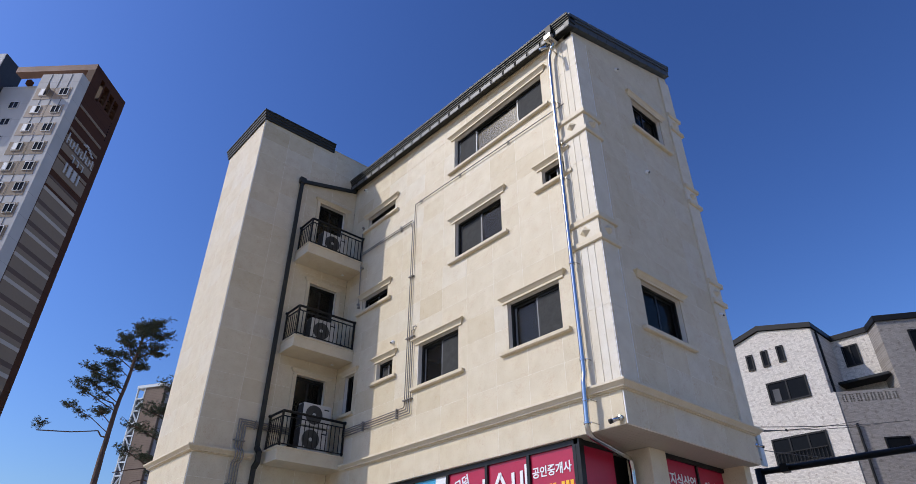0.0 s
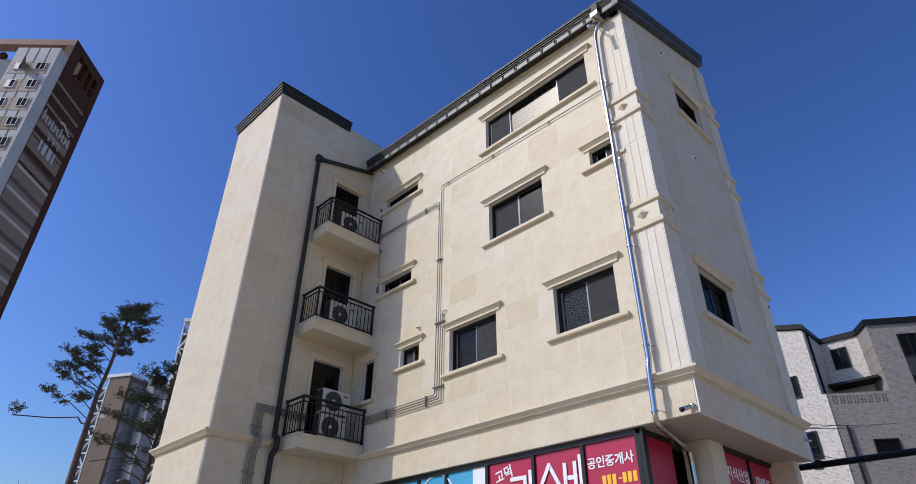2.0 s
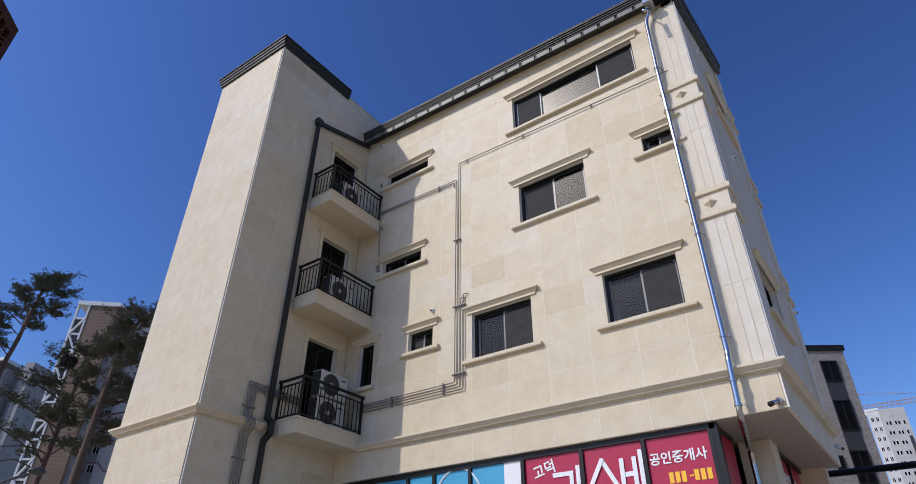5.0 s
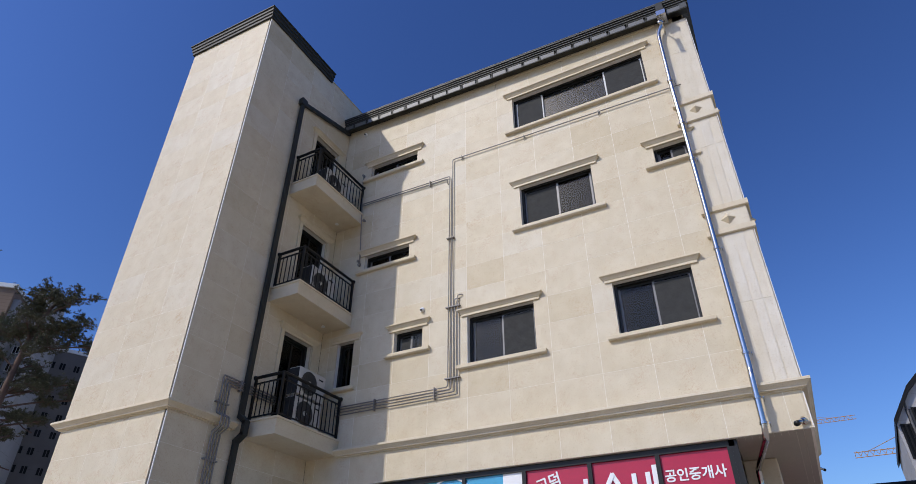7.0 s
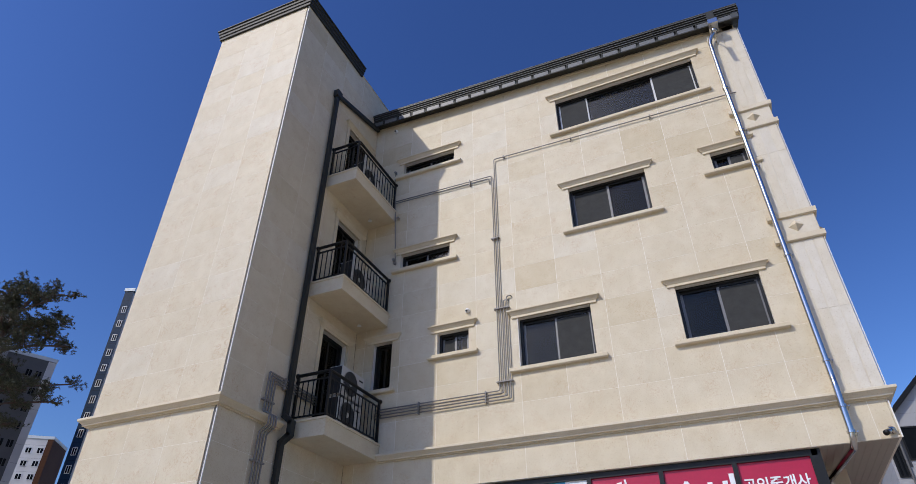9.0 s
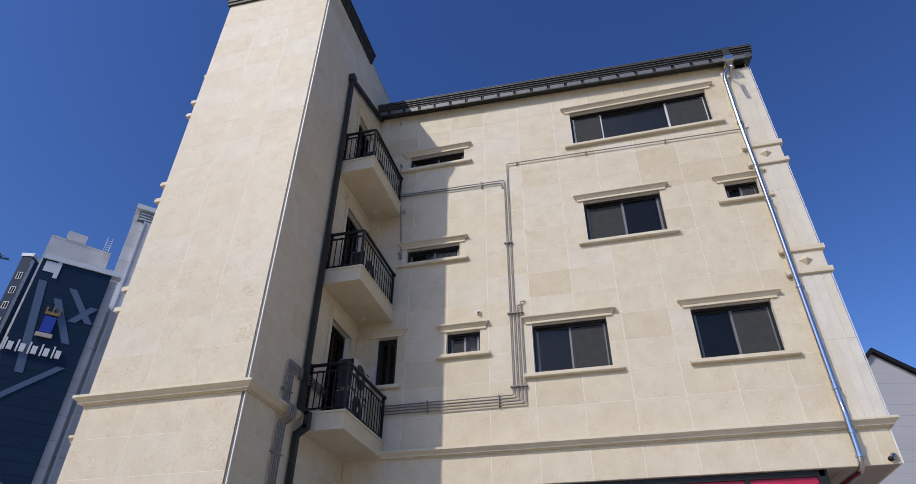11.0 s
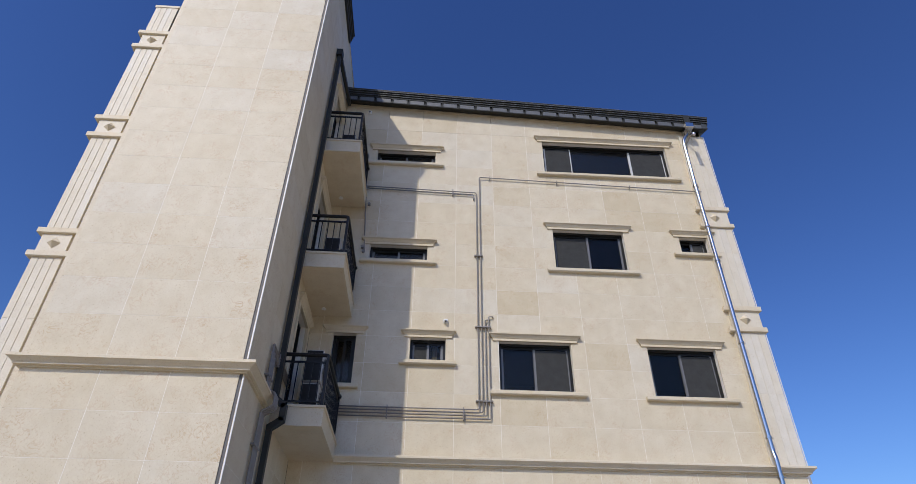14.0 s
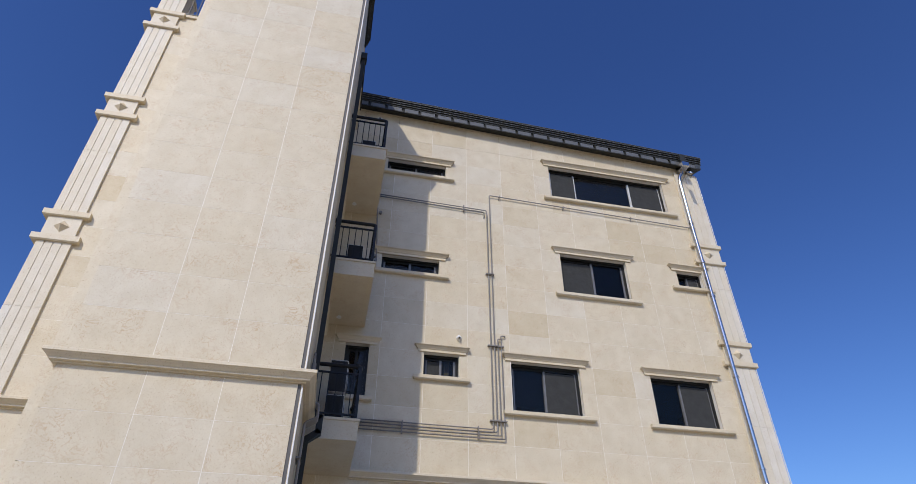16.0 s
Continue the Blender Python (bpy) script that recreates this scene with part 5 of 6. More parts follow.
# walls and window frames share the dark grey that stands in for shade
shade_block, s = slab_tower((52.5, 110.5), (63.9, 105.6), 45, 11, MGREY, "grey apartment block behind the pines, its shade set in darker grey", (0.8, 2.8, 4.8, 6.4, 8.6, 10.0), 1.0, LGREY, frame=MGREY)
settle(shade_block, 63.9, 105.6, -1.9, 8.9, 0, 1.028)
small_block, s = slab_tower((93, 161), (101, 150), 45, 9, LGREY, "small light grey apartment block far away", (1, 3.4, 6, 8.6, 11), 1.3, BROWN, 8)
settle(small_block, 97, 155.5, -11.55, 0.2)
blue, s = slab_tower((72.15, 104.7), (72.75, 103.1), 60, 8, NAVY, "slender navy and white apartment tower with white windows", (0.55,), 0.85, None, 18, top=3.2)
s2 = Side((72.75, 103.1), (74.6, 103.4))
part("wall", s2.bars((0.05, 0.75, -0.9, 0.0, 0, 59.6), (0.75, 6, -2.5, -0.5, 0, 58.4)), LGREY, blue, "light grey flank")
win = far_window(blue, s2, 0.95, 2.2, 54.4, 56.0, -0.5)
stack(win, -2.85, 17)
settle(blue, 72.55, 103.6, -8.0, 1.3, 0.3)

# navy-fronted block with a crest, and the grey stair block behind it
navy = thing("apartment_tower", (54, 72, 0), "navy-fronted apartment block with crest and pale lettering", "building", "apartment towers")
s = Side((51.17, 75.34), (56.9, 69.68))
W = s.w
part("wall", s.bars((0, W, -0.6, 0, 0, 45)), NAVY, navy, "navy clad front")
part("wall", s.bars((0, W + 0.9, -14, -0.6, 0, 44.6)), LGREY, navy, "light grey flank")
part("roof_frame", s.bars((0, W + 1.2, -1.2, 0.2, 45, 45.7), (W - 6.3, W - 5.8, -1.2, 0.1, 42.6, 45)), LOUVRE, navy)
part("roof_opening", s.bars((W - 7.6, W - 6.3, 0.0, 0.06, 43.3, 44.8)), LOUVRE, navy)
for lift, (a, b, z0, z1) in enumerate(((W - 7.5, W - 5.9, 42.0, 30.0), (W - 5.2, W - 2.5, 40.0, 34.5), (4.0, 7.1, 41.8, 37.6), (5.2, 7.1, 37.4, 39.9), (W - 7.8, W - 2, 26.0, 31.5), (W - 7.8, W - 1.5, 20.0, 17.0))):
    bm = bmesh.new()
    q = []
    for n_ in (0.01, 0.05 + 0.006 * lift):
        for u, z in ((a, z0), (a + 0.9, z0), (b + 0.9, z1), (b, z1)):
            p = s.o + s.u * u + s.n * n_
            q.append(bm.verts.new((p.x, p.y, z)))
    for f in ((3, 2, 1, 0), (4, 5, 6, 7), (0, 1, 5, 4), (1, 2, 6, 5), (2, 3, 7, 6), (3, 0, 4, 7)):
        bm.faces.new([q[i] for i in f])
    part("diagonal_panel", bm, NAVY2, navy)
CREST = plain("blue_crest_shield", (0.02, 0.05, 0.35), 0.4)
GOLD = plain("dull_gold_crest", (0.25, 0.17, 0.06), 0.5)
uc = W - 4.6
part("crest_shield", s.bars((uc - 0.65, uc + 0.65, 0.1, 0.3, 35.3, 37.4)), CREST, navy, "plain blue shield")
part("crest_top", s.bars((uc - 0.8, uc + 0.8, 0.1, 0.35, 37.6, 38.0), (uc - 0.8, uc - 0.6, 0.1, 0.35, 38.0, 38.6), (uc - 0.1, uc + 0.1, 0.1, 0.35, 38.0, 38.8), (uc + 0.6, uc + 0.8, 0.1, 0.35, 38.0, 38.6)), GOLD, navy, "dull gold crest top")
part("crest_foot", s.bars((uc - 0.9, uc + 0.9, 0.1, 0.3, 34.7, 35.2)), STRIPE, navy)
for k in range(5):
    u = uc - 3.4 + k * 1.25
    part("sign_bar", s.bars((u, u + 0.18, 0.08, 0.25, 32.3, 33.8)), WHITE, navy, "pale metal sign bar")
    part("sign_bar", s.bars((u + 0.35, u + 0.9, 0.08, 0.25, 32.4, 33.4)), WHITE, navy, "pale metal sign bar")
settle(navy, 55.9, 70.65, -2.9, 3.9, 2.0)
stair = thing("stair_block", (63, 76, 0), "pale grey stair block with a louvred roof frame", "building")
s = Side((61.9, 75.7), (65.25, 72.35))
part("wall", s.bars((0.1, 1.7, -5, -0.5, 0, 59.2), (1.8, s.w, -5, 0, 0, 59.2)), LGREY, stair, "light grey clad shaft")
part("corner_fin", s.bars((1.62, 1.85, -0.6, 0.12, 0, 59.2)), LOUVRE, stair)
part("roof_slab", s.bars((-0.1, s.w + 0.2, -5, 0.3, 61.2, 62)), LOUVRE, stair)
part("roof_post", s.bars((0.2, 0.6, -5, -0.4, 59.2, 61.2), (s.w - 0.3, s.w, -5, -0.2, 59.2, 61.2)), LGREY, stair)
for k in range(3):
    part("louvre", s.bars((0.7, s.w - 0.2, -0.4, -0.1, 59.6 + 0.5 * k, 59.75 + 0.5 * k)), LOUVRE, stair)
settle(stair, 63.3, 74.3, -2.6, 4.0, 1.5, 1.008)
block = thing("stair_block", (63, 81, 0), "pale grey rooftop block with level joints", "building")
s = Side((57.0, 86.5), (65.3, 79.6))
part("wall", s.bars((2.5, s.w, -7, 0, 30, 55.5)), LGREY, block)
part("parapet", s.bars((4.3, 7.0, -7, 0.1, 55.5, 57)), LGREY, block)
ladder = part("ladder", s.bars(*[(s.w - 1.2, s.w - 0.5, 0.05, 0.12, 54.6 + 0.4 * k, 54.66 + 0.4 * k) for k in range(8)], (s.w - 1.25, s.w - 1.18, 0.05, 0.12, 54.5, 58), (s.w - 0.52, s.w - 0.45, 0.05, 0.12, 54.5, 58)), WHITE, block)
settle(block, 63.63, 81.0, -3.5, 4.6, 2.4)
# dark walls and greyed frames hold this block's shade in their colour
back, s = slab_tower((79.3, 94.2), (92, 82.5), 59.4, 9, MGREY, "grey apartment block with small white windows greyed for shade", (0.4, 2.9, 5.3, 7.8, 10.1, 13.0, 15.3), 1.2, None, 18, CONC, 1.3, 2.77, 0.95, BLUEGLASS)
settle(back, 92, 82.5, -2.5, 6.75, 3.0)

# light brick house
bh = thing("brick_house", (38, 11, 0), "light grey brick house with gable, terrace and black windows", "house", "neighbouring houses")
gx = 34.6
bm = bmesh.new()
prof = [(17.2, 0), (17.2, 14.5), (13.23, 15.65), (10.6, 15.02), (10.6, 11.5), (10.4, 11.5), (10.4, 0)]
f = bm.faces.new([bm.verts.new((gx, y, z)) for y, z in prof])
r = bmesh.ops.extrude_face_region(bm, geom=[f])
bmesh.ops.translate(bm, verts=[e for e in r["geom"] if isinstance(e, bmesh.types.BMVert)], vec=(9, 0, 0))
part("wall", bm, BRICK_X, bh, "pale brick gable")
bm = bmesh.new()
for (y0, z0), (y1, z1) in (((17.3, 14.5), (13.23, 15.68)), ((13.23, 15.68), (10.5, 15.03))):
    q = [bm.verts.new((x, y, z + d)) for d in (0, 0.28) for x, y, z in ((gx - 0.12, y0, z0), (gx - 0.12, y1, z1), (gx + 9, y1, z1), (gx + 9, y0, z0))]
    for f in ((3, 2, 1, 0), (4, 5, 6, 7), (0, 1, 5, 4), (1, 2, 6, 5), (2, 3, 7, 6), (3, 0, 4, 7)):
        bm.faces.new([q[i] for i in f])
part("roof", bm, BLACKM, bh, "black metal roof edge")
gs = Side((gx, 18), (gx, 8))
for y0, y1, z0, z1, mu in ((13.87, 14.25, 13.58, 14.47, 0), (13.05, 13.42, 13.58, 14.5, 0), (12.18, 12.56, 13.63, 14.54, 0), (11.5, 13.56, 11.55, 12.7, 1), (11.33, 14.05, 8.5, 9.82, 2)):
    w = far_window(bh, gs, 18 - y1, 18 - y0, z0, z1, 0.0, BLACKM, mu, fw=0.08)
    # a patch lighter than the glass stands in for a reflection
    if z0 > 11 and mu == 1:
        part("pane", gs.bars((18 - 13.3, 18 - 12.95, 0.035, 0.05, 11.65, 12.3)), CHAR, w, "dull painted reflection over the pane")
part("balcony_rail", gs.bars((18 - 13.9, 18 - 11.45, 0.1, 0.13, 9.05, 9.09), *[(18 - 13.9 + 0.18 * k, 18 - 13.88 + 0.18 * k, 0.1, 0.13, 8.55, 9.05) for k in range(14)]), BLACKM, bh)
# oblique side with terrace wall
ob_o, ob_d = Vector((gx + 0.05, 10.4)), Vector((0.55, -0.835))
pb = ob_o + ob_d * 2.85
pe = ob_o + ob_d * 5.6
sd = Side(ob_o[:], pe[:])
part("wall", sd.bars((0, 5.6, -7, 0, 0, 10.6)), BRICK_S, bh, "light brick side in a darker, shaded tone")
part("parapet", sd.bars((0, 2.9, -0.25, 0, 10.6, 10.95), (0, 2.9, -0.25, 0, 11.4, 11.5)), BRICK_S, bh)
holes = [(0.22 + 0.32 * c + 0.13 * i, 0.3 + 0.32 * c + 0.13 * i, 10.97 + 0.11 * r_, 11.03 + 0.11 * r_) for c in range(8) for i in (0, 1) for r_ in range(4)]
bm = bmesh.new()
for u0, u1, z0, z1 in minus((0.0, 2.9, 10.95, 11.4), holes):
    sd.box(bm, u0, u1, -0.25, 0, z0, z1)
part("parapet", bm, BRICK_S, bh, "shade-toned brick parapet pierced by rows of small holes")
part("wall", sd.bars((2.9, 5.6, -7, 0, 10.6, 15.0)), BRICK_S, bh, "light brick upper side in a darker, shaded tone")
part("roof", sd.bars((2.8, 5.7, -7.1, 0.1, 15.0, 15.3)), BLACKM, bh, "black flat roof edge")
bf = Side((pb.x + 1.15, 10.75), (pb.x + 1.15, pb.y))
part("wall", bf.bars((-0.2, bf.w, -3, 0, 10.6, 15.0)), BRICK_X, bh, "pale brick terrace wall")
far_window(bh, bf, 0.55, 1.35, 13.4, 14.55, 0.0, BLACKM, 1, fw=0.07)
part("roof", bf.bars((-0.2, bf.w + 0.1, -3, 0.12, 15.0, 15.28)), BLACKM, bh, "black flat roof edge")
part("canopy", bf.bars((0.1, bf.w - 0.2, 0, 1.1, 12.3, 12.42)), BLACKM, bh, "dark canopy slab")
far_window(bh, bf, 0.5, 1.6, 10.7, 11.9, 0.0, BLACKM, 1, fw=0.07)
part("rain_pipe", bars((gx + 0.5, gx + 0.6, 10.5, 10.6, 11.5, 14.95)), BLACKM, bh)
part("gutter_pipe", bf.bars((bf.w - 0.35, bf.w - 0.25, 0.0, 0.08, 10.7, 15.0)), BLACKM, bh)
for z0, z1 in ((13.2, 14.4), (10.6, 12.2), (8.0, 9.6)):
    far_window(bh, sd, 4.15, 5.05, z0, z1, 0.0, BLACKM, 1, fw=0.07)
part("dark_panel", sd.bars((4.15, 5.05, 0, 0.03, 12.2, 13.2)), CHAR, bh)
part("dark_panel", sd.bars((4.15, 5.05, 0, 0.03, 9.6, 10.6)), CHAR, bh)
part("dark_panel", sd.bars((4.15, 5.05, 0, 0.03, 5.5, 8.0)), CHAR, bh)
far_window(bh, sd, 1.4, 2.5, 8.55, 9.2, 0.0, BLACKM, 0, fw=0.06)
far_window(bh, sd, 3.3, 3.75, 8.7, 9.35, 0.0, BLACKM, 0, fw=0.06)
bm = bmesh.new()
pp = sd.o + sd.u * 0.45 + sd.n * 0.08
tube(bm, [(pp.x, pp.y, 9.9), (pp.x, pp.y, 0)], 0.06, 10)
part("rain_pipe", bm, BLACKM, bh)
settle(bh, 34.58, 12.38, 4.36, 1.93, 1.18, 1.1395)

# grey panelled house
gh = thing("stone_house", (32, -2, 0), "pale grey stone-panelled house with steep charcoal roof", "house", "neighbouring houses")
hx = 46.2
bm = bmesh.new()
prof = [(-0.9, 0), (-0.9, 14.3), (-2.2, 16.3), (-9.0, 22.6), (-15.2, 18.5), (-15.2, 0)]
f = bm.faces.new([bm.verts.new((hx, y, z)) for y, z in prof])
r = bmesh.ops.extrude_face_region(bm, geom=[f])
bmesh.ops.translate(bm, verts=[e for e in r["geom"] if isinstance(e, bmesh.types.BMVert)], vec=(12, -3.6, 0))
part("wall", bm, CONC, gh, "pale grey stone panels")
bm = bmesh.new()
for (y0, z0), (y1, z1) in zip([(-0.72, 14.2), (-2.13, 16.25), (-9.0, 22.6)], [(-2.13, 16.25), (-9.0, 22.6), (-15.5, 18.3)]):
    q = [bm.verts.new((x, y, z + d)) for d in (0, 0.36) for x, y, z in ((hx - 0.35, y0, z0), (hx - 0.35, y1, z1), (hx + 12, y1 - 3.6, z1), (hx + 12, y0 - 3.6, z0))]
    for f in ((3, 2, 1, 0), (4, 5, 6, 7), (0, 1, 5, 4), (1, 2, 6, 5), (2, 3, 7, 6), (3, 0, 4, 7)):
        bm.faces.new([q[i] for i in f])
part("roof", bm, BLACKM, gh, "black metal roof")
hs = Side((hx, 0), (hx, -22))
for u0, u1, z0, z1 in ((11.5, 13.7, 15.5, 17.6), (1.05, 1.65, 12.2, 14.3), (2.0, 4.4, 13.2, 15.3)):
    far_window(gh, hs, u0, u1, z0, z1, 0.0, BLACKM, 1, TEAL if u0 > 10 else FARGLASS, fw=0.1)
part("dark_panel", hs.bars((13.7, 15.15, 0, 0.03, 16.2, 17.65)), CHAR, gh)
part("dark_panel", hs.bars((1.65, 2.0, 0, 0.03, 12.8, 15.2)), CHAR, gh)
bm = bmesh.new()
tube(bm, [(hx - 0.08, -1.75, 15.9), (hx - 0.08, -1.75, 0)], 0.07, 8)
part("rain_pipe", bm, MGREY, gh)
part("terrace_wall", hs.bars((15.2, 22, -6, -0.1, 0, 16.3)), CONC, gh)
part("terrace_frame", hs.bars((15.2, 19.4, -0.7, -0.1, 18.1, 18.75), (18.6, 19.4, -0.7, -0.1, 16.3, 18.1), (18.6, 19.4, -5.5, -0.7, 18.1, 18.75)), CONC, gh, "open concrete terrace frame")
settle(gh, 45.85, -6.12, -11.56, 4.18, 12.76, 0.743)

# far white tower and cranes
wt, s = slab_tower((224.5, 11.0), (224.2, 7.9), 60, 8, LGREY, "white apartment tower with orange bands under construction", (0.6, 1.9), 0.8, None, 10)
s2 = Side((224.2, 7.9), (226, 1.2))
part("wall", s2.bars((0, s2.w, -8, 0, 0, 60.3)), OFFW, wt)
for u in (0.9, 1.75, 3.2, 4.05, 5.4):
    stack(far_window(wt, s2, u, u + 0.6, 55.4, 56.5, mull=0, fw=0.06), -2.85, 12)
ORANGE = plain("orange_paint", (0.42, 0.22, 0.075), 0.6)
part("orange_band", s.bars((0, s.w, 0.02, 0.1, 36.5, 37.4), (0, s.w, 0.02, 0.1, 30.5, 31.4)), ORANGE, wt)
part("sign_bar", s2.bars((s2.w - 1.4, s2.w - 0.6, 0.05, 0.2, 40, 52)), CHAR, wt)
settle(wt, 224.9, 6.7, -3.48, 3.44, 3.89, 1.004)


def crane(x, y, z, jib_l, jib_r, label):
    c = thing("tower_crane", (x, y, 0), label, "crane", "tower cranes")
    bm = bmesh.new()
    for dx, dy in ((-0.7, -0.7), (0.7, -0.7), (0.7, 0.7), (-0.7, 0.7)):
        tube(bm, [(x + dx, y + dy, 0), (x + dx, y + dy, z)], 0.16, 5)
    k = z - 40
    while k < z - 1.4:
        tube(bm, [(x - 0.7, y - 0.7, k), (x - 0.7, y + 0.7, k + 1.4)], 0.12, 4)
        tube(bm, [(x - 0.7, y + 0.7, k + 1.4), (x - 0.7, y - 0.7, k + 2.8)], 0.12, 4)
        k += 2.8
    part("mast", bm, ORANGE, c)
    part("cab", bars((x - 1, x + 1, y - 1.3, y + 1.3, z, z + 1.6)), WHITE, c)
    bm = bmesh.new()
    tube(bm, [(x, y, z + 1.6), (x, y, z + 7)], 0.3, 6)
    part("head", bm, ORANGE, c)
    bm = bmesh.new()
    for dz in (1.9, 3.1):
        tube(bm, [(x, y + jib_l, z + dz + jib_l * -0.02), (x, y - jib_r, z + dz)], 0.1, 5)
    n_ = int((jib_l + jib_r) / 1.3)
    for i in range(n_):
        a = y + jib_l - i * 1.3
        tube(bm, [(x, a, z + 1.9), (x, a - 0.65, z + 3.1)], 0.06, 4)
        tube(bm, [(x, a - 0.65, z + 3.1), (x, a - 1.3, z + 1.9)], 0.06, 4)
    part("jib", bm, ORANGE, c)
    bm = bmesh.new()
    tube(bm, [(x, y, z + 7), (x, y + jib_l * 0.75, z + 3.0)], 0.07, 4)
    tube(bm, [(x, y, z + 7), (x, y - jib_r * 0.8, z + 3.0)], 0.07, 4)
    part("tie", bm, ORANGE, c)


crane(178.7, -20.1, 39.0, 13.5, 9, "orange tower crane far behind the houses")
crane(228, 15.9, 61, 6, 30, "orange tower crane beside the white tower")

# street lamp arms and overhead cables
arm = thing("street_pole", (16, 7.3, 0), "black steel street pole with a long level arm", "pole")
bm = bmesh.new()
tube(bm, [(16, 7.1, 4.92), (16, -6, 4.95)], 0.075, 12)
part("arm", bm, RAIL, arm, smooth=True)
bm = bmesh.new()
tube(bm, [(16, 7.15, 0), (16, 7.15, 5.0)], 0.1, 12)
part("post", bm, RAIL, arm, smooth=True)
part("clamp", bars((15.9, 16.1, 6.45, 6.62, 4.83, 5.02)), RAIL, arm)
settle(arm, 16, 7, 0.8, 0.5, 2.6, 1.026)
for a, b, beads in (((13.6, 7.6, 5.5), (38.8, 10.3, 10.9), (0.05, 0.1, 0.16, 0.3)), ((13.6, 7.6, 5.4), (38.9, 11.3, 11.3), (0.04, 0.12)), ((13.6, 7.6, 5.3), (39.2, 11.4, 9.3), (0.08, 0.2, 0.45)), ((13.6, 7.7, 5.6), (39.6, 9.2, 11.0), (0.07,))):
    bm = bmesh.new()
    pts = [Vector(a).lerp(Vector(b), i / 8) - Vector((0, 0, 0.12 * math.sin(math.pi * i / 8))) for i in range(9)]
    tube(bm, pts, 0.012, 5)
    cable = part("cable", bm, RAIL)
    for f_ in beads:
        p = Vector(a).lerp(Vector(b), f_) - Vector((0, 0, 0.12 * math.sin(math.pi * f_)))
        bm = bmesh.new()
        tube(bm, [p - Vector((0.05, 0, 0)), p + Vector((0.05, 0, 0))], 0.035, 8)
        part("bead", bm, RAIL, cable)
    tagged(cable, "thin black overhead cable with dark beads", "cable", "overhead cables")
sl = thing("street_lamp", (4.4, 20, 0), "grey street lamp with a rounded head", "street lamp")
bm = bmesh.new()
tube(bm, rounded([(4.3, 20, 0), (4.3, 20, 4.0), (4.5, 20, 4.15), (4.85, 20, 4.32)], 0.1), 0.035, 8)
part("pole", bm, MGREY, sl, smooth=True)
bm = bmesh.new()
bmesh.ops.create_uvsphere(bm, u_segments=16, v_segments=8, radius=0.2, matrix=Matrix.Translation((5.0, 20, 4.42)) @ Matrix.Diagonal((1.0, 0.7, 0.45, 1)))
part("lamp_head", bm, ACG, sl, smooth=True)


settle(sl, 5.0, 20, 3.15, 8.9, 0, 1.43)


# ---- pines ----
BARK = plain("red_pine_bark", (0.1, 0.064, 0.047), 0.9, vary=0.4, scale=4, bump=1.0, bscale=14)


def needles(name, c):
    m, n, l, b = mat(name)
    geo = n.new("ShaderNodeNewGeometry")
    r = ramp(n, [(0.0, [x * 0.55 for x in c]), (0.6, c), (1.0, [min(1, x * 1.6) for x in c])])
    l.new(geo.outputs["Random Per Island"], r.inputs[0])
    l.new(r.outputs[0], b.inputs["Base Color"])
    b.inputs["Roughness"].default_value = 0.6
    return m


GREEN = needles("pine_needles", (0.045, 0.06, 0.027))
DRY = needles("dry_pine_needles", (0.062, 0.064, 0.03))


